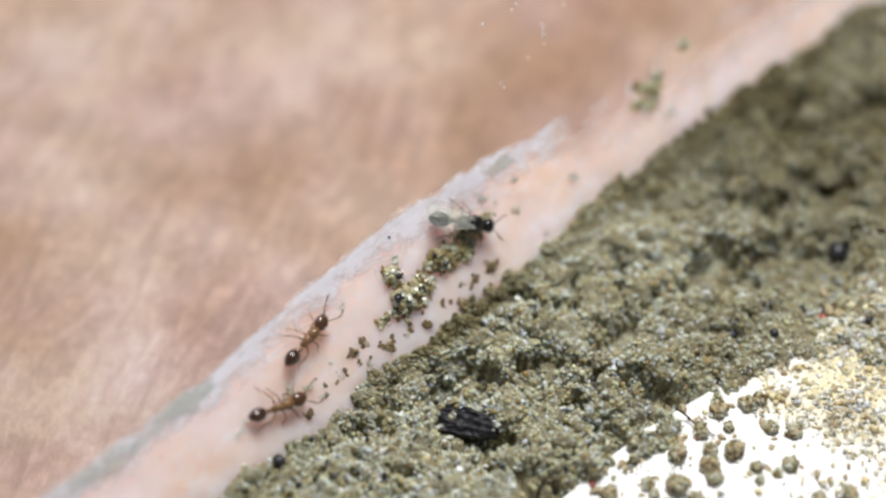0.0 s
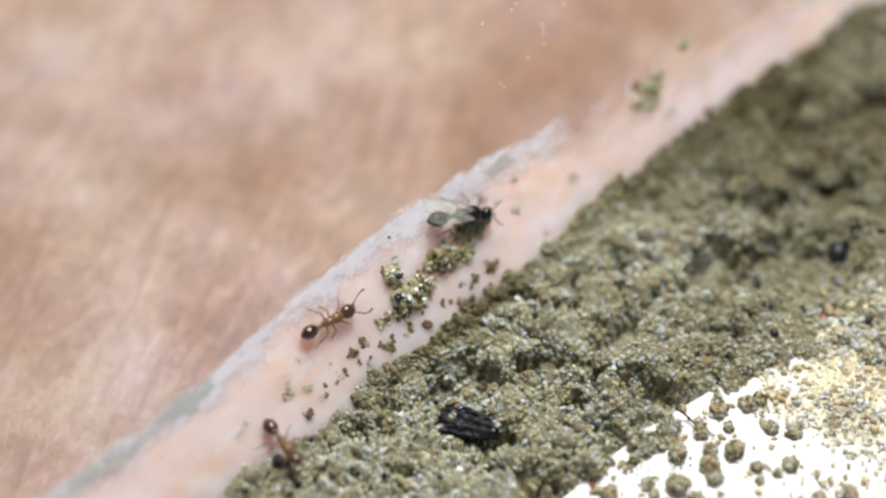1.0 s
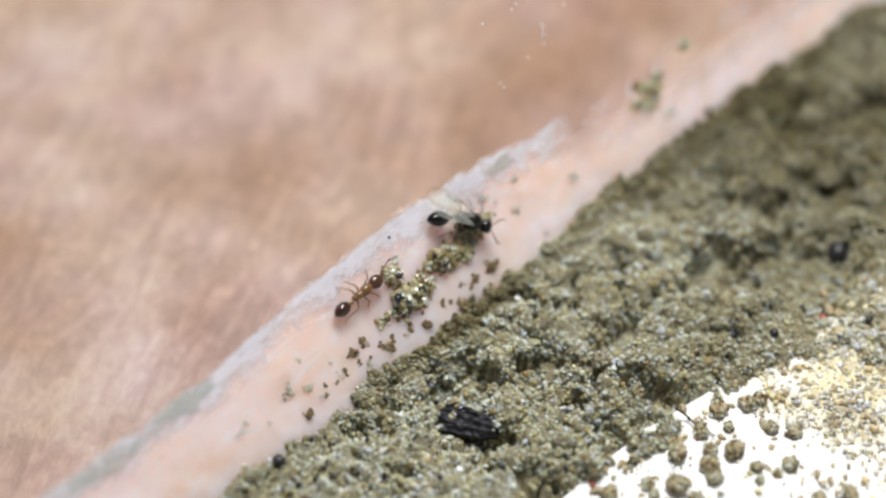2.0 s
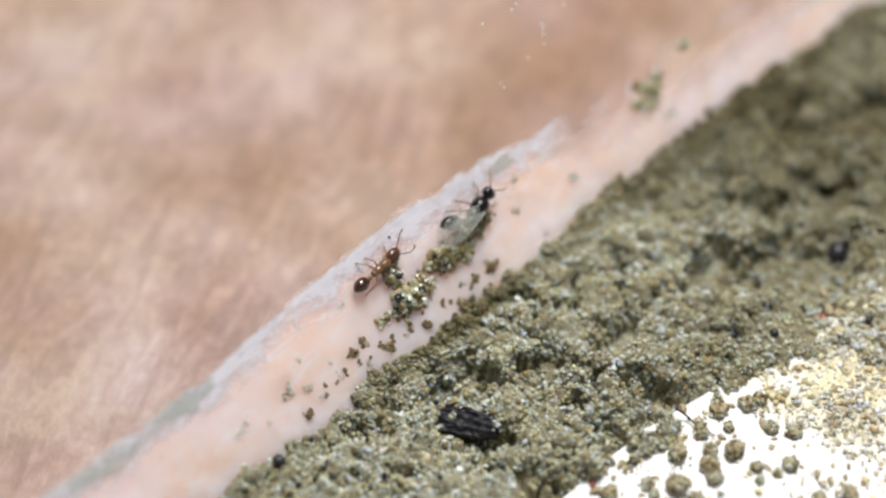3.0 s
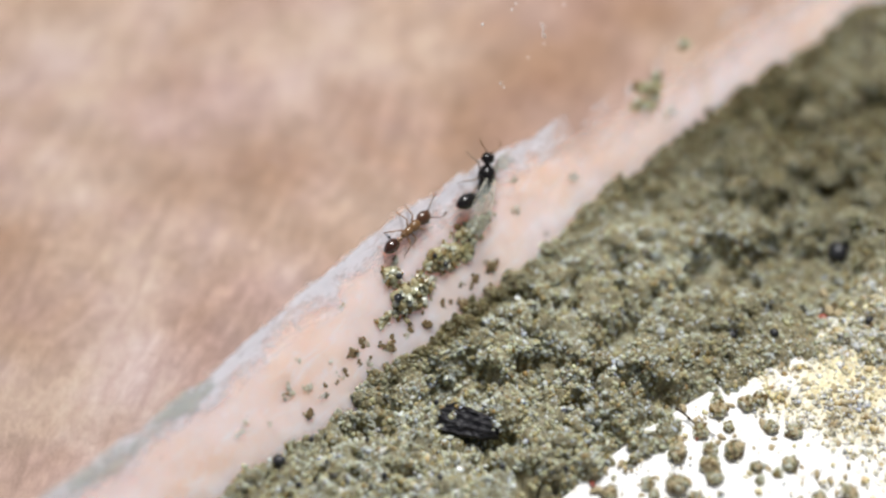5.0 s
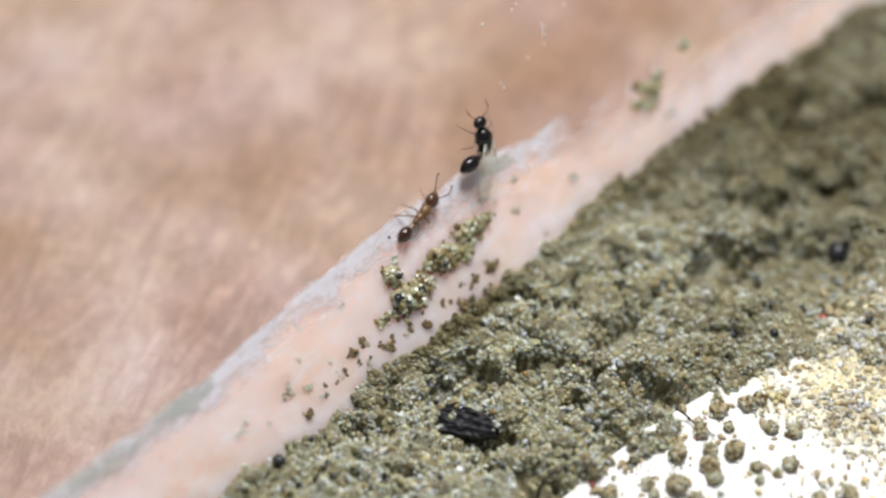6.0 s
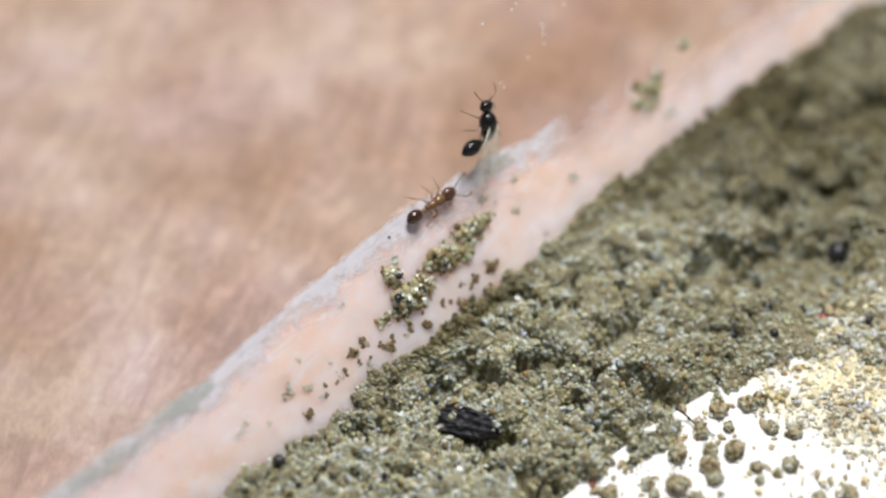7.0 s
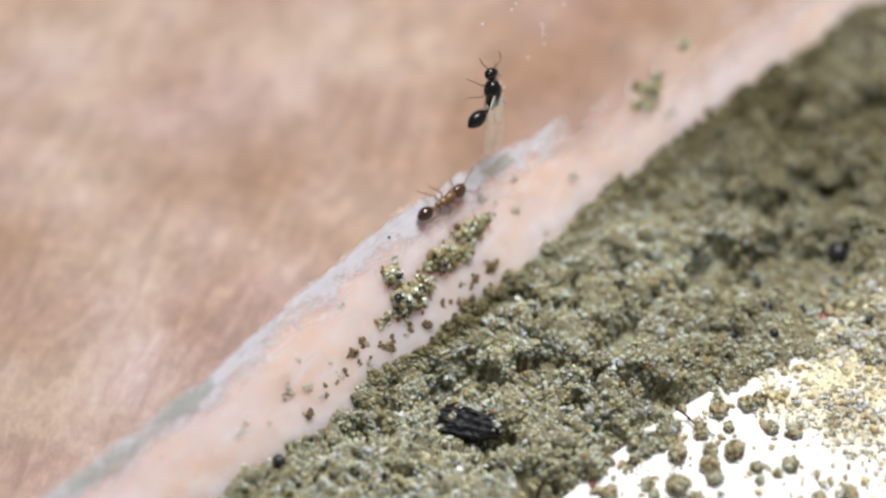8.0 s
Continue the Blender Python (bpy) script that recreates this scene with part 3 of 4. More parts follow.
def surface_z(x, y):
    return float(SOIL_H[int((x - X0) / STEP), int((y - Y0) / STEP)])

# ---- things lying about ----
def grain_meshes(mat, count=12):
    """A few angular grain shapes that all loose grains share."""
    made = []
    rs = random.Random(3)
    for _ in range(count):
        bm = bmesh.new()
        bmesh.ops.create_icosphere(bm, subdivisions=1, radius=1)
        sx, sy, sz = rs.uniform(0.8, 1.4), rs.uniform(0.6, 1.1), rs.uniform(0.5, 0.9)
        for v in bm.verts:
            k = rs.uniform(0.62, 1.25) * MM
            v.co = Vector((v.co.x * sx * k, v.co.y * sy * k, v.co.z * sz * k))
        me = bpy.data.meshes.new("grain")
        bm.to_mesh(me)
        bm.free()
        me.materials.append(mat)
        made.append(me)
    return made


GRAINS, PALE_GRAINS, BROWN_GRAINS = grain_meshes(SAND_EACH), grain_meshes(PALE_CRUMB), grain_meshes(EDGE_SOIL)


def on_strip(x, v, up=0.0):
    """Pose of a thing that sticks to the sloping strip."""
    return at(*strip_point(x, v, up), math.degrees(STRIP))


def crumb(x, v, long, wide, turn, count, size, rs, label, name="soil_clump"):
    """A clump of sand grains, each its own piece, heaped in an oval."""
    ob = thing(name, on_strip(x, v) @ pose(0, 0, 0, 0, 0, turn), label, "soil clump", "clumps on the strip")
    if count > 20 and size < 0.155:
        bm = bmesh.new()
        ball(bm, (0, 0, 0.05), (long * 0.88, wide * 0.88, min(long, wide) * 0.45), detail=3)
        for p in bm.verts:
            p.co *= 1 + 0.35 * noise.noise(p.co * 2.5 + Vector((x, v, 0))) + 0.2 * noise.noise(p.co * 6)
        part("core", bm, CORE, ob, "damp olive-brown soil core")
    for _ in range(int(count * 1.9)):
        a = rs.uniform(0, math.tau)
        k = math.sqrt(rs.random()) * (1 + 0.35 * math.sin(3 * a + x) + 0.2 * math.sin(5 * a + 2 * x))
        px, py = long * k * math.cos(a), wide * k * math.sin(a)
        r = size * (0.40 + 1.1 * rs.random() ** 2)
        low = 1.0 if count > 20 else 0.35
        pz = r * 0.4 * low + rs.random() * (1 - k * k) * min(long, wide) * (0.6 if count > 20 else 0.25)
        g = new("grain", rs.choice({"soil_crumb": PALE_GRAINS, "edge_crumb": BROWN_GRAINS}.get(name, GRAINS)))
        g.parent = ob
        g.matrix_basis = at(px, py, pz, rs.uniform(-60, 60) * low, rs.uniform(-60, 60) * low, rs.uniform(0, 360)) @ Matrix.Diagonal((r, r, r * low, 1))
    return ob


EDGE_CLODS = [(-1.44, 0.31, 0.30), (-5.55, 0.85, 0.26), (0.70, 1.03, 0.26), (-0.28, 0.94, 0.16), (-6.64, 1.77, 0.18), (-7.33, 1.62, 0.20), (-3.50, 0.60, 0.20), (-10.48, 0.56, 0.20)]


def build_crumbs():
    rs = random.Random(8)
    big = "heap of tan and olive sand grains sticking to the milky strip"
    crumb(-1.30, 2.68, 1.05, 0.62, -8, 95, 0.15, rs, big)
    crumb(-0.10, 2.25, 0.50, 0.35, 0, 34, 0.15, rs, big)
    crumb(0.72, 2.98, 1.0, 0.46, -6, 66, 0.15, rs, big)
    crumb(-3.75, 2.15, 0.95, 0.75, -12, 105, 0.15, rs, big)
    crumb(-2.85, 2.25, 0.55, 0.55, 0, 45, 0.14, rs, big)
    crumb(-3.95, 3.45, 0.45, 0.42, 0, 36, 0.14, rs, "pale glassy clump of sand grains on the milky strip")
    crumb(-3.40, 3.88, 0.22, 0.18, 0, 9, 0.10, rs, "few pale sand grains on the milky strip")
    crumb(-5.20, 1.95, 0.55, 0.22, 10, 24, 0.11, rs, "small reddish clump of soil on the milky strip")
    for x, v, w in ((11.75, 3.05, 0.50), (12.75, 3.25, 0.48), (12.2, 3.65, 0.42), (12.3, 2.75, 0.40), (13.3, 3.6, 0.30)):
        crumb(x, v, w, w * 0.8, 0, 14, 0.19, rs, "loose olive clump of soil grains stuck to the strip")
    crumb(15.48, 4.09, 0.36, 0.25, 0, 12, 0.16, rs, "small olive clump beside the worn seam")
    small = "tiny crumb of soil sticking to the milky strip"
    for x, v, w, n in ((0.75, 1.0, 0.30, 16), (-5.59, 0.79, 0.30, 14), (-6.5, 1.66, 0.22, 10), (-7.25, 1.59, 0.30, 14), (-10.74, 1.95, 0.36, 18),
                       (-9.92, 1.57, 0.26, 12), (-8.22, 1.07, 0.26, 8), (3.78, 3.6, 0.20, 7), (3.17, 2.49, 0.28, 9), (1.83, 3.9, 0.34, 12),
                       (-9.64, 2.8, 0.16, 5), (-12.2, 1.32, 0.14, 3), (-13.1, 1.96, 0.20, 5), (-8.37, 1.9, 0.10, 3), (-2.1, 2.0, 0.16, 4),
                       (-2.54, 1.61, 0.14, 3), (-6.61, 3.58, 0.16, 4), (3.96, 0.65, 0.14, 3), (-6.8, 0.8, 0.2, 7), (2.4, 3.3, 0.12, 3), (6.67, 2.07, 0.2, 4),
                       (-4.6, 0.75, 0.2, 8), (-1.0, 1.2, 0.12, 3)):
        crumb(x, v, w, w * 0.7, rs.uniform(0, 180), n, 0.085, rs, small, "soil_crumb")
    for x, v, w in EDGE_CLODS:
        crumb(x, v, w, w * 0.8, rs.uniform(0, 180), int(10 + 60 * w), 0.10, rs, "dark brown clod of soil stuck to the strip", "edge_crumb")
    for k in range(20):
        x = -9.5 + 0.55 * k + rs.uniform(-0.25, 0.25)
        w = rs.uniform(0.06, 0.17)
        crumb(x, rs.uniform(0.72, 1.18), w, w * 0.7, rs.uniform(0, 180), int(6 + 40 * w), 0.08, rs, "brown crumb of soil stuck to the strip", "edge_crumb")


def build_grit():
    """Round black grit, on the strip and in the soil."""
    rs = random.Random(4)
    strip = [(-4.38, 2.58, 0.22, 0.55), (-3.15, 4.91, 0.09, 0.06), (-3.75, 3.3, 0.16, 0.35), (-1.75, 3.1, 0.12, 0.4), (-1.5, 2.5, 0.14, 0.45)]
    soil = [(-12.95, -3.6, 0.30), (-11.0, -3.4, 0.13), (-13.0, -4.9, 0.16), (-10.0, -6.9, 0.15), (-8.6, -8.8, 0.16), (-6.3, -10.2, 0.17),
            (-2.3, -9.9, 0.2), (14.0, -11.7, 0.55), (6.67, -11.64, 0.30), (7.78, -15.35, 0.2), (11.1, -15.7, 0.22), (-11.6, -6.2, 0.12), (7.3, -13.4, 0.22), (-7.5, -7.4, 0.12), (-5.2, -5.0, 0.14),
            (-12.0, -5.4, 0.14), (-9.4, -5.2, 0.12), (-14.5, -5.3, 0.15), (15.2, -14.6, 0.25), (-10.8, -8.1, 0.13), (-4.2, -11.9, 0.15)]
    for place, r in [(strip_point(x, v, up), r) for x, v, r, up in strip] + [((x, y, surface_z(x, y) + r * 0.6), r) for x, y, r in soil]:
        bm = bmesh.new()
        ball(bm, (0, 0, 0), (r, r * 0.9, r * 0.85), detail=2)
        for v in bm.verts:
            v.co *= rs.uniform(0.92, 1.06)
        ob = part("black_grit", bm, BLACKGRIT)
        ob.matrix_basis = at(*place, 0, 0, rs.uniform(0, 360))
        tagged(ob, "rounded black grain of grit", "grit", "black grit")


def build_flecks():
    """Small red flecks in the soil."""
    rs = random.Random(2)
    for x, y, r in ((10.05, -13.99, 0.22), (-3.9, -13.13, 0.17), (1.0, -14.6, 0.10)):
        bm = bmesh.new()
        ball(bm, (0, 0, 0), (r, r * 0.7, r * 0.4), detail=2)
        for v in bm.verts:
            v.co *= rs.uniform(0.85, 1.1)
        ob = part("red_fleck", bm, RED)
        ob.matrix_basis = at(x, y, max(surface_z(x, y), float(soil_level(np.array(x))) - 0.6) + r * 0.4, 10, 0, rs.uniform(0, 360))
        tagged(ob, "small brick-red fleck in the sandy soil", "fleck", "red flecks")


def build_pellets():
    """Rounded soil pellets lying on the bare plaster."""
    rs = random.Random(21)
    spots = [(-0.23, -14.55, 0.62), (0.3, -15.95, 0.55), (1.61, -16.13, 0.62), (-1.48, -15.66, 0.62), (0.93, -15.42, 0.36), (1.67, -17.36, 0.36),
             (2.79, -18.21, 0.42), (3.44, -20.94, 0.55), (-2.28, -14.75, 0.36), (2.75, -14.24, 0.5), (3.87, -14.87, 0.5), (4.48, -15.09, 0.4),
             (2.4, -15.15, 0.3), (1.32, -14.49, 0.42), (2.38, -20.17, 0.4), (3.7, -16.43, 0.4), (4.23, -17.21, 0.4),
             (-3.74, -13.98, 0.45), (-1.35, -16.63, 0.4), (0.0, -16.5, 0.42), (2.08, -18.15, 0.25), (1.32, -17.84, 0.25), (-2.5, -15.3, 0.25)]
    for x, y, r in spots:
        bm = bmesh.new()
        r *= 0.72
        ball(bm, (0, 0, 0), (r, r * rs.uniform(0.75, 1.0), r * rs.uniform(0.7, 0.9)), detail=4)
        off = Vector((x * 3, y * 3, 7))
        for v in bm.verts:
            n = v.co.normalized()
            v.co *= 1 + 0.30 * noise.noise(n * 2.0 + off) + 0.22 * noise.noise(n * 5 + off) + 0.12 * noise.noise(n * 11 + off)
        spots_on = [v.co.copy() for v in bm.verts if v.co.z > -0.3 * r]
        ob = part("soil_pellet", bm, PELLET)
        ob.matrix_basis = at(x, y, float(soil_level(np.array(x))) - 0.62 + r * 0.6, 0, 0, rs.uniform(0, 360))
        for co in rs.sample(spots_on, 44):
            g = new("grain", rs.choice(GRAINS))
            g.parent = ob
            g.matrix_basis = at(*(co * 0.97), rs.uniform(0, 360), rs.uniform(0, 360), 0) @ Matrix.Scale(rs.uniform(0.06, 0.15), 4)
        tagged(ob, "rounded brown soil pellet on white plaster", "soil pellet", "soil pellets")


def build_bits():
    """Small brown bits strewn over the plaster, thickest beside the soil."""
    rs = random.Random(77)
    shapes = []
    for me in lump_meshes()[:5]:
        me.materials[0] = PELLET
        shapes.append(me)
    made = 0
    while made < 160:
        x, y = rs.uniform(-4.5, 13.0), rs.uniform(-22, -13)
        near = math.exp(-abs(y + 13.8 + 0.35 * max(x - 3.5, 0)) / 2.2) + 0.5 * float(sandiness(np.array(x), np.array(y)))
        if rs.random() > 0.18 + near or surface_z(x, y) > -0.8 or -y > 0.9 * x + 21:
            continue
        r = 0.07 + (0.17 if x < 4 else 0.24) * rs.random() ** 2
        ob = new("soil_bit", rs.choice(shapes))
        ob.matrix_basis = at(x, y, float(soil_level(np.array(x))) - 0.62 + 0.3 * r, 0, 0, rs.uniform(0, 360)) @ Matrix.Diagonal((r, r * rs.uniform(0.6, 1.0), r * 0.7, 1))
        tagged(ob, "small brown bit of soil on white plaster", "soil bit", "soil bits")
        made += 1


def build_quartz():
    """Clear whitish quartz grains on the soil."""
    rs = random.Random(31)
    for x, y, r in ((4.1, -4.9, 0.24), (0.6, -4.2, 0.20), (4.0, -9.7, 0.26), (-7.5, -8.9, 0.17), (-10.5, -6.4, 0.16),
                    (-0.5, -5.6, 0.16), (1.6, -7.8, 0.20), (7.1, -8.6, 0.2), (7.4, -6.4, 0.18), (-6.4, -4.8, 0.12),
                    (12.6, -8.65, 0.34), (6.44, -11.85, 0.22), (-4.27, -7.05, 0.14), (3.2, -8.9, 0.26), (-9.5, -8.3, 0.16), (-11.6, -7.2, 0.15), (-2.0, -6.0, 0.15)):
        ob = new("quartz_grain", rs.choice(GRAINS).copy())
        ob.data.materials[0] = QUARTZ
        ob.matrix_basis = at(x, y, surface_z(x, y) + 0.5 * r, rs.uniform(-40, 40), 0, rs.uniform(0, 360)) @ Matrix.Scale(r, 4)
        tagged(ob, "whitish clear grain of quartz on the soil", "quartz grain", "quartz grains")


def build_flake():
    """A ridged flake of charred bark lying in a hollow of the soil."""
    bm = bmesh.new()
    nx, ny = 33, 17

    def spot(i, j):
        u, v = 2 * i / (nx - 1) - 1, 2 * j / (ny - 1) - 1
        half = 0.62 * (1 - 0.28 * u) * (1 + 0.16 * noise.noise(Vector((u * 3, v > 0, 5)))) * (1 - 0.30 * max(abs(u) - 0.6, 0) / 0.4)
        far = 1.34 * (1 + 0.14 * noise.noise(Vector((v * 5, u > 0, 9))))
        ridge = 0.15 * abs(math.sin(v * 4.6 + 0.7 * u + 0.4)) + 0.10 * noise.noise(Vector((u * 5, v * 9, 1)))
        return (u * far, v * half, ridge + 0.10 * (1 - v * v))

    top = [[bm.verts.new(spot(i, j)) for j in range(ny)] for i in range(nx)]
    for a, b in zip(top, top[1:]):
        for j in range(ny - 1):
            bm.faces.new((a[j], b[j], b[j + 1], a[j + 1]))
    made = bmesh.ops.extrude_face_region(bm, geom=bm.faces[:])
    for v in made["geom"]:
        if isinstance(v, bmesh.types.BMVert):
            v.co.z -= 0.28
    bmesh.ops.recalc_face_normals(bm, faces=bm.faces[:])
    ob = part("bark_flake", bm, CHARCOAL, smooth=False)
    ob.matrix_basis = at(-5.3, -7.2, float(soil_level(np.array(-5.3))) - 0.84, 10, -6, -66)
    tagged(ob, "black ridged flake of charred bark half sunk in soil", "bark flake")


def fibre(points, r, label):
    bm = bmesh.new()
    tube(bm, points, [r * (1 - 0.5 * i / (len(points) - 1)) for i in range(len(points))], 6)
    tagged(part("root_fibre", bm, FIBRE), label, "root fibre", "root fibres")


def build_fibres():
    fibre([(1.21, -13.09, -0.30), (1.38, -13.50, -0.50), (1.43, -14.11, -0.72), (1.50, -14.57, -0.78), (1.68, -15.02, -0.82)], 0.06, "thin dark root fibre across the white plaster")
    fibre([(x, y, surface_z(x, y) + 0.25) for x, y in ((25.9, -3.7), (24.6, -4.7), (23.3, -5.6), (22.0, -6.5), (20.8, -7.4), (19.6, -8.3), (18.4, -9.2))], 0.09, "long dark root fibre lying on the soil")


def smear(x, v, long, wide, thick=0.75):
    """A thin film of dried dirt, fading out at its rim."""
    n = 25
    a, b = np.meshgrid(np.linspace(-1, 1, n), np.linspace(-1, 1, n), indexing="ij")
    far = np.sqrt(a ** 2 + b ** 2) + 0.25 * value_noise(a * 4 + x, b * 4, 1.0, 81)
    ob = raw("smear", np.stack([a * long, b * wide, 0.02 * (1 - a * a) * (1 - b * b)], -1).reshape(-1, 3), grid_faces(n, n), GREYSMEAR, smooth=True)
    ob.data.attributes.new("wear", "FLOAT", "POINT").data.foreach_set("value", (thick * (1 - smoothstep(0.35, 1.0, far))).ravel().astype(np.float32))
    ob.matrix_basis = on_strip(x, v, 0.12)
    tagged(ob, "grey-green smear of dried dirt on the milky strip", "smear", "smears")


def build_smears():
    smear(3.47, 4.67, 1.15, 0.42)
    smear(-15.1, 4.3, 2.2, 0.6)
    smear(-19.2, 4.1, 3.6, 0.6, 0.55)
    smear(6.6, 2.1, 0.45, 0.35)
    smear(12.9, 1.9, 0.7, 0.35)
    smear(-13.6, 1.8, 0.5, 0.2)
    smear(-9.5, 0.9, 0.35, 0.15)


def build_specks():
    """Tiny bright scratches and specks on the clear wall."""
    rs = random.Random(14)
    spots = [(7.11, 5.78), (5.07, 5.84), (8.11, 3.65), (8.19, 4.1), (8.02, 3.16), (5.22, 2.5), (5.13, 2.76), (6.81, 5.61), (9.67, 4.3), (6.93, 3.05), (8.13, 3.5), (8.2, 3.9)]
    for x, up in spots:
        r = rs.uniform(0.04, 0.075)
        bm = bmesh.new()
        ball(bm, (0, 0, 0), (r * rs.uniform(1, 1.5), r, 0.025), detail=1)
        ob = part("speck", bm, SPECK)
        ob.matrix_basis = at(*pane_point(x, up, -0.35), 68, 0, 0) @ pose(0, 0, 0, 0, 0, rs.uniform(0, 180))
        tagged(ob, "tiny white speck in the clear wall", "speck", "specks")


build_crumbs()
build_grit()
build_flecks()
build_pellets()
build_bits()
build_quartz()
build_flake()
build_fibres()
build_smears()
build_specks()


# ---- ants: body along +x, feet at z = 0, in millimetres ----
def leg(name, hip, side, reach, mat, parent, label=""):
    """One bent leg on its hip joint: coxa, femur, tibia, tarsus."""
    bm = bmesh.new()
    fx, span = reach
    knee = (fx * 0.35, side * span * 0.48, 0.20)
    ankle = (fx * 0.8, side * span * 0.85, -hip[2] + 0.08)
    toe = (fx * 1.05, side * span * 1.08, -hip[2] + 0.015)
    tube(bm, [(0, 0, 0), (fx * 0.1, side * span * 0.15, 0.02), knee], [0.036, 0.042, 0.026])
    tube(bm, [knee, ((knee[0] + ankle[0]) / 2, (knee[1] + ankle[1]) / 2, (knee[2] + ankle[2]) / 2 + 0.03), ankle], [0.024, 0.028, 0.017])
    tube(bm, [ankle, toe], [0.017, 0.010])
    ob = part(name, bm, mat, parent, label)
    ob.matrix_basis = at(*hip)
    return ob


def antenna(parent, root, side, mat, long=1.0, spread=1.0, club=0.045):
    """Scape and clubbed funiculus."""
    bm = bmesh.new()
    elbow = (0.42 * long, side * 0.30 * spread, 0.10)
    tip = (0.88 * long, side * 0.34 * spread, -0.10)
    mid = (0.68 * long, side * 0.36 * spread, 0.0)
    tube(bm, [(0, 0, 0), (elbow[0] / 2, elbow[1] / 2, 0.07), elbow], [0.022, 0.024, 0.026])
    tube(bm, [elbow, mid, (tip[0] * 0.96, tip[1], tip[2] * 0.8), tip], [0.022, 0.028, club, 0.018])
    ob = part("antenna", bm, mat, parent)
    ob.matrix_basis = at(*root)
    return ob


def worker(label):
    """A small two-coloured worker ant, 2.6 mm long."""
    ant = thing("worker_ant", Matrix(), label, "ant", "worker ants")
    z = 0.36
    bm = bmesh.new()
    ball(bm, (0.22, 0, z + 0.05), (0.31, 0.225, 0.20))
    ball(bm, (-0.10, 0, z + 0.02), (0.29, 0.175, 0.165))
    ball(bm, (-0.34, 0, z - 0.01), (0.16, 0.145, 0.14))
    ball(bm, (-0.36, 0.07, z + 0.11), (0.07, 0.02, 0.03))
    ball(bm, (-0.36, -0.07, z + 0.11), (0.07, 0.02, 0.03))
    part("thorax", bm, AMBER, ant, "amber-brown thorax")
    bm = bmesh.new()
    tube(bm, [(-0.40, 0, z - 0.04), (-0.52, 0, z - 0.02), (-0.60, 0, z + 0.06), (-0.68, 0, z - 0.02), (-0.76, 0, z + 0.05), (-0.86, 0, z)],
         [0.06, 0.055, 0.115, 0.06, 0.125, 0.06], 10)
    part("petiole", bm, AMBER, ant)
    bm = bmesh.new()
    ball(bm, (0, 0, 0), (0.40, 0.275, 0.26), detail=3)
    for v in bm.verts:
        if v.co.x < 0:
            k = 1 - 0.35 * (v.co.x / 0.40) ** 2
            v.co.y, v.co.z = v.co.y * k, v.co.z * k
    gaster = part("gaster", bm, BROWN, ant, "glossy dark brown gaster")
    gaster.matrix_basis = at(-1.18, 0, z + 0.02)
    bm = bmesh.new()
    ball(bm, (0.30, 0, 0), (0.34, 0.275, 0.21), detail=3)
    ball(bm, (0.00, 0, -0.02), (0.09, 0.09, 0.08))
    head = part("head", bm, HEADBROWN, ant, "round red-brown head")
    head.matrix_basis = at(0.50, 0, z + 0.06)
    for s in (-1, 1):
        bm = bmesh.new()
        ball(bm, (0.33, s * 0.245, 0.07), (0.055, 0.03, 0.045))
        part("eye", bm, BLACK, head)
        bm = bmesh.new()
        tube(bm, [(0.58, s * 0.10, -0.05), (0.67, s * 0.09, -0.07), (0.70, s * 0.01, -0.07)], [0.05, 0.04, 0.012])
        part("mandible", bm, AMBER, head)
        antenna(head, (0.50, s * 0.10, 0.10), s, ANTENNA)
    legs = []
    for s in (-1, 1):
        legs += [leg("leg", (0.30, s * 0.10, z - 0.05), s, (0.50, 0.62), LIMB, ant),
                 leg("leg", (0.02, s * 0.10, z - 0.06), s, (-0.10, 0.72), LIMB, ant),
                 leg("leg", (-0.22, s * 0.09, z - 0.06), s, (-0.75, 0.70), LIMB, ant)]
    for ob in ant.children_recursive:
        ob.data.transform(Matrix.Scale(1.1, 4))
    return ant, head, gaster, legs


MALE_SIZE = 1.16


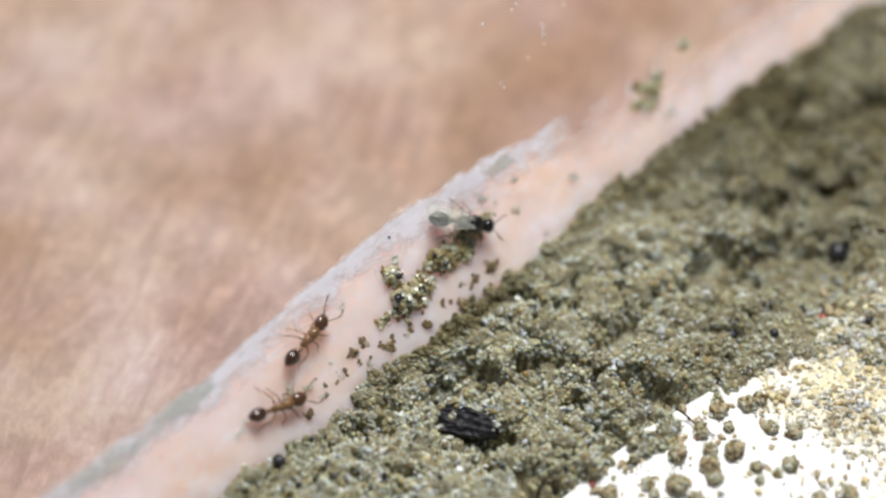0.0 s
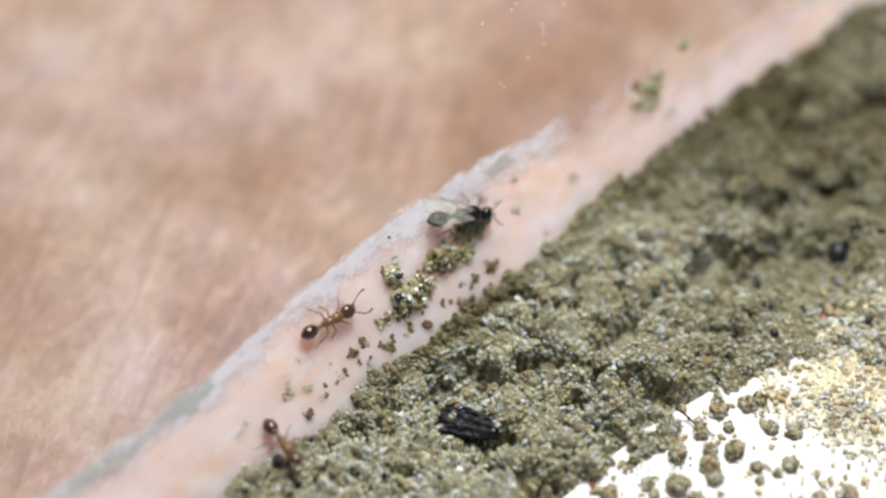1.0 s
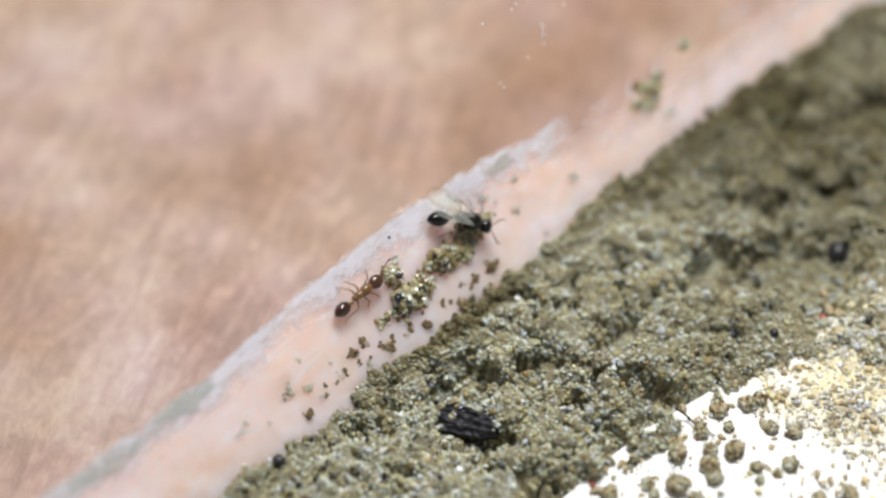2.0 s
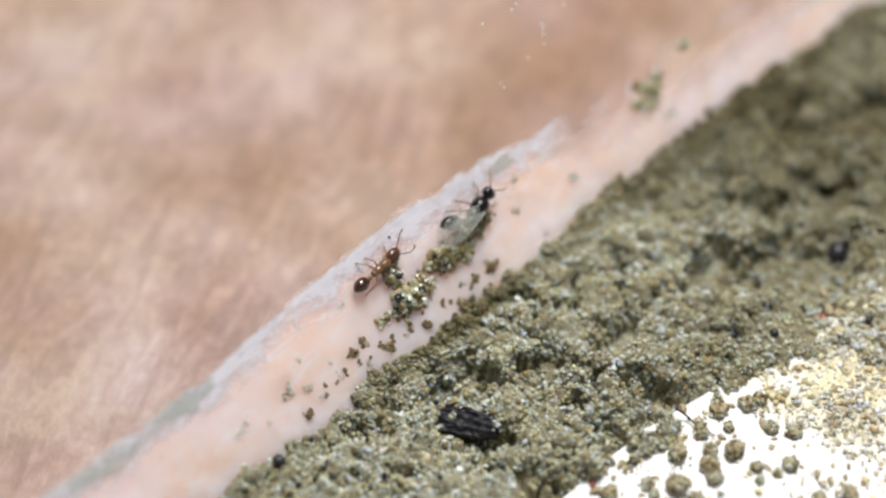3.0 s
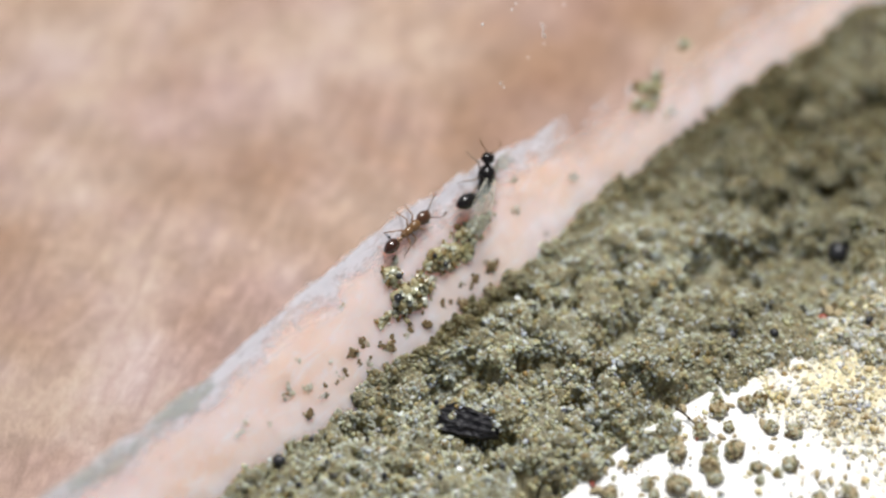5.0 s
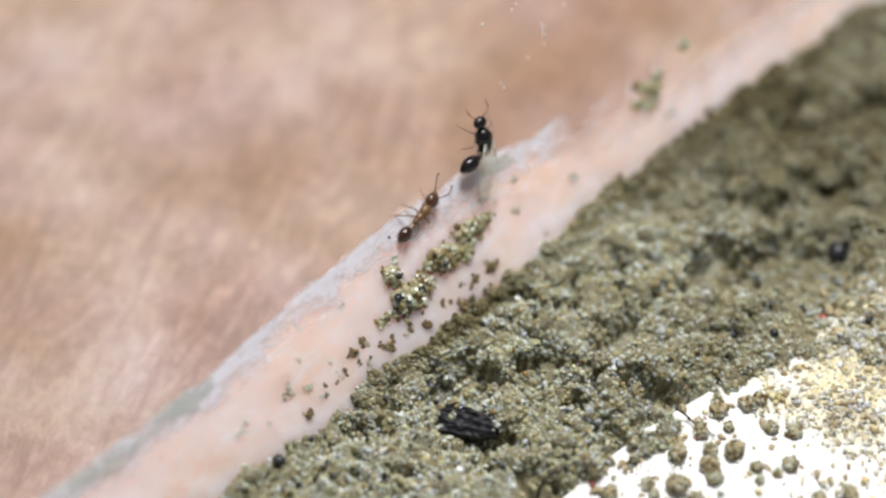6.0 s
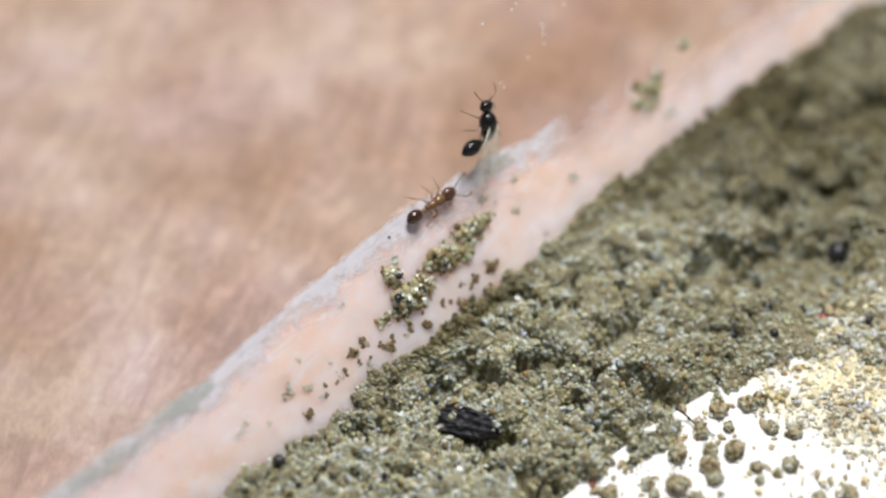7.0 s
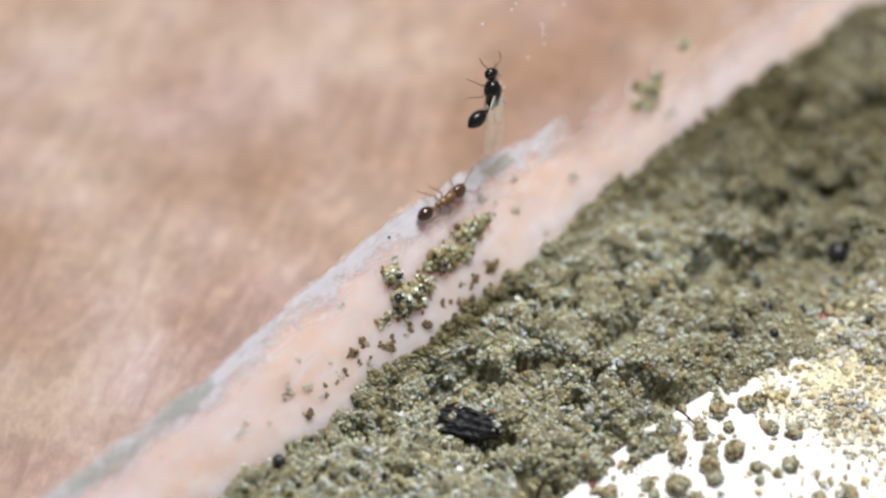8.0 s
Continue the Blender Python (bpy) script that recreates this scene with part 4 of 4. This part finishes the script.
def winged():
    """A black winged male, 3.4 mm long."""
    ant = thing("winged_ant", Matrix(), "glossy black winged ant with clear whitish wings", "ant")
    z = 0.50
    bm = bmesh.new()
    ball(bm, (0.10, 0, z + 0.04), (0.42, 0.35, 0.34), detail=3)
    ball(bm, (-0.30, 0, z - 0.02), (0.36, 0.28, 0.27), detail=3)
    ball(bm, (-0.12, 0, z + 0.24), (0.16, 0.20, 0.10))
    part("thorax", bm, BLACK, ant)
    bm = bmesh.new()
    ball(bm, (0.22, 0, 0), (0.24, 0.275, 0.22), detail=3)
    ball(bm, (0.0, 0, -0.02), (0.12, 0.10, 0.09))
    head = part("head", bm, BLACK, ant)
    head.matrix_basis = at(0.52, 0, z + 0.02)
    for s in (-1, 1):
        bm = bmesh.new()
        ball(bm, (0.26, s * 0.19, 0.04), (0.12, 0.08, 0.11))
        part("eye", bm, BLACK, head)
        antenna(head, (0.42, s * 0.09, 0.06), s, LIMB, 0.7, 1.1, 0.018)
    bm = bmesh.new()
    tube(bm, [(0.06, 0, 0), (-0.06, 0, 0.02), (-0.12, 0, 0.09), (-0.22, 0, 0.01), (-0.32, 0, 0.06), (-0.48, 0, 0)],
         [0.07, 0.06, 0.10, 0.06, 0.10, 0.07], 10)
    ball(bm, (-0.88, 0, 0), (0.50, 0.30, 0.28), detail=3)
    for v in bm.verts:
        if v.co.x < -0.90:
            k = 1 - 0.5 * ((v.co.x + 0.90) / 0.48) ** 2
            v.co.y, v.co.z = v.co.y * k, v.co.z * k
    gaster = part("gaster", bm, BLACK, ant)
    gaster.matrix_basis = at(-0.55, 0, z - 0.04)
    wings = []
    for s in (-1, 1):
        for name, long, wide, lift in (("forewing", 2.3, 0.38, 0.03), ("hindwing", 1.3, 0.22, 0.0)):
            wings.append(wing(name, long, wide, s, ant, (-0.02, s * 0.17, z + 0.33 + lift)))
    legs = []
    for s in (-1, 1):
        legs += [leg("leg", (0.28, s * 0.16, z - 0.15), s, (0.55, 0.62), GREYLIMB, ant),
                 leg("leg", (0.0, s * 0.16, z - 0.18), s, (-0.15, 0.75), GREYLIMB, ant),
                 leg("leg", (-0.30, s * 0.14, z - 0.18), s, (-0.85, 0.72), GREYLIMB, ant)]
    for ob in ant.children_recursive:
        ob.data.transform(Matrix.Scale(MALE_SIZE, 4))
        ob.location = ob.location * MALE_SIZE
    return ant, head, gaster, wings, legs


def wing(name, long, wide, s, parent, root):
    """A thin curved membrane with a thick leading vein, pointing back along -x."""
    bm = bmesh.new()
    rows = []
    for i in range(17):
        k = i / 16
        half = wide * (0.12 + 0.88 * math.sin(min(k * 1.35, 1.0) * math.pi / 2)) * math.sqrt(max(1 - (max(k - 0.72, 0) / 0.285) ** 2, 0.002))
        rows.append([bm.verts.new((-long * k, s * (0.10 * k + half * q), 0.05 * math.sin(k * 3) + 0.035 * math.sin(q * 4 + k * 5)))
                     for q in (-1, -0.5, 0, 0.5, 1)])
    for a, b in zip(rows, rows[1:]):
        for p in range(4):
            bm.faces.new((a[p], a[p + 1], b[p + 1], b[p]))
    bmesh.ops.solidify(bm, geom=bm.faces[:], thickness=0.008)
    ob = part(name, bm, WING, parent)
    bm = bmesh.new()
    tube(bm, [(0, s * 0.03, 0.01), (-long * 0.4, s * (0.04 + wide * 0.75), 0.05), (-long * 0.7, s * (0.07 + wide * 0.9), 0.05)], [0.016, 0.009, 0.004], 5)
    part("vein", bm, VEIN, ob)
    ob.matrix_basis = at(*root)
    return ob


WORKER, WORKER_HEAD, WORKER_GASTER, WORKER_LEGS = worker("two-coloured brown worker ant walking on the plastic strip")
STRAY, STRAY_HEAD, STRAY_GASTER, STRAY_LEGS = worker("brown worker ant crawling from the strip onto the soil")
MALE, MALE_HEAD, MALE_GASTER, MALE_WINGS, MALE_LEGS = winged()


# ---- movement: seconds, place in millimetres, slope of the ground, heading ----
WORKER_PATH = [(0.0, -8.86, -0.77, 2.16, 50, 14), (0.5, -8.42, -0.73, 2.20, 50, 5), (1.0, -7.56, -0.75, 2.18, 50, -7), (1.5, -6.54, -0.71, 2.23, 50, 3),
    (3.0, -4.38, -0.36, 2.65, 50, 6), (3.5, -3.64, -0.20, 2.84, 50, 6), (4.0, -3.07, -0.06, 3.00, 50, 9), (4.5, -2.71, -0.02, 3.05, 50, 4),
    (6.0, -1.41, 0.24, 3.35, 57, 16), (6.5, -1.34, 0.26, 3.37, 57, 15), (7.0, -0.57, 0.29, 3.43, 57, 0), (7.5, -0.30, 0.23, 3.33, 57, -1),
    (8.0, -0.02, 0.18, 3.26, 57, -1)]
STRAY_PATH = [(0.0, -11.47, -1.89, 0.83, 50, -16), (0.2, -11.72, -2.08, 0.59, 50, -46), (0.4, -12.42, -2.90, 0.80, 12, -84), (0.7, -12.65, -3.39, 0.84, -6, -100),
    (1.0, -12.58, -3.62, 0.42, -2, -100), (1.3, -12.60, -4.05, 0.22, -1, -100), (1.5, -13.05, -4.60, 0.33, -3, -103), (1.7, -13.44, -5.73, 0.24, -4, -103),
    (2.1, -14.6, -8.0, 0.35, 0, -110), (2.6, -16.4, -10.0, 0.4, 0, -114), (8.0, -17.2, -10.5, 0.4, 0, -114)]
MALE_PATH = [(0.0, 0.52, -0.85, 2.06, 50, -38, 0), (0.5, 0.57, -0.69, 2.26, 50, -33, 3), (1.0, 0.65, -0.60, 2.36, 50, -29, 7), (1.5, 0.48, -0.78, 2.14, 50, -52, 24),
    (2.8, 0.95, -0.62, 2.33, 50, -5, -10), (3.0, 1.15, -0.59, 2.37, 50, 20, -42), (3.2, 1.20, -0.56, 2.41, 50, 30, -48), (3.5, 1.18, -0.53, 2.45, 50, 32, -42),
    (4.0, 1.57, -0.32, 2.69, 50, 26, -39), (4.5, 1.79, -0.26, 2.77, 50, 38, -51), (5.3, 2.35, 0.25, 3.75, 60, 66, -68), (5.8, 2.62, 0.76, 4.60, 68, 84, -80),
    (6.0, 2.75, 0.83, 4.76, 68, 86, -82), (6.5, 3.03, 0.99, 5.16, 68, 81, -77), (7.0, 3.19, 1.03, 5.27, 68, 78, -80), (7.5, 3.37, 1.22, 5.73, 68, 72, -68),
    (8.0, 3.91, 1.50, 6.43, 68, 77, -70)]


def body_rows(path):
    return [(r[0], at(r[1], r[2], r[3], r[4]) @ pose(0, 0, 0, 0, 0, r[5])) for r in path]


def pace(path, t):
    """How far the thing has gone by t, in millimetres."""
    far = 0.0
    for a, b in zip(path, path[1:]):
        k = min(max((t - a[0]) / (b[0] - a[0]), 0), 1)
        far += k * math.dist(a[1:4], b[1:4])
    return far


def stride(legs, path, swing):
    """Legs swing in two tripods with the ground that is covered."""
    homes = [l.matrix_basis.copy() for l in legs]
    for i, l in enumerate(legs):
        phase = math.pi * ((i % 3 + i // 3) % 2)
        side = -1 if i < 3 else 1
        rows = []
        for k in range(81):
            t = k / 10
            a = swing * math.sin(pace(path, t) * 4.2 + phase + 0.4 * i)
            rows.append((t, homes[i] @ pose(0, 0, 0, 0, 0, side * a)))
        walk(l, rows)


def nod(ob, amount, rate, start):
    home = ob.matrix_basis.copy()
    walk(ob, [(k / 4, home @ pose(0, 0, 0, 0, amount * 0.3 * math.cos(rate * k / 4), amount * math.sin(rate * k / 4 + start))) for k in range(33)])


def motions():
    walk(WORKER, body_rows(WORKER_PATH))
    walk(STRAY, body_rows(STRAY_PATH))
    walk(MALE, body_rows(MALE_PATH))
    stride(WORKER_LEGS, WORKER_PATH, 14)
    stride(STRAY_LEGS, STRAY_PATH, 16)
    stride(MALE_LEGS, MALE_PATH, 12)
    nod(WORKER_HEAD, 7, 2.3, 0.5)
    nod(STRAY_HEAD, 6, 2.0, 1.0)
    home = MALE_GASTER.matrix_basis.copy()
    walk(MALE_GASTER, [(r[0], home @ pose(0, 0, 0, 0, 0, r[6])) for r in MALE_PATH])
    for i, w in enumerate(MALE_WINGS):
        home_w = w.matrix_basis.copy()
        side = -1 if i < 2 else 1
        walk(w, [(t, home_w @ pose(0, 0, 0, 0, 0, side * s + turn)) for t, s, turn in WING_TURNS])


WING_TURNS = [(0.0, 4, -6), (0.5, 3, -5), (1.0, 3, -8), (1.5, 4, -2), (2.8, 3, -20), (3.0, 3, -20), (3.2, 3, -14), (3.5, 3, -6), (4.0, 3, 4), (4.5, 3, -8), (6.0, 2, -20), (6.5, 2, -20), (7.0, 2, -22), (7.5, 2, -14), (8.0, 2, -18)]
motions()
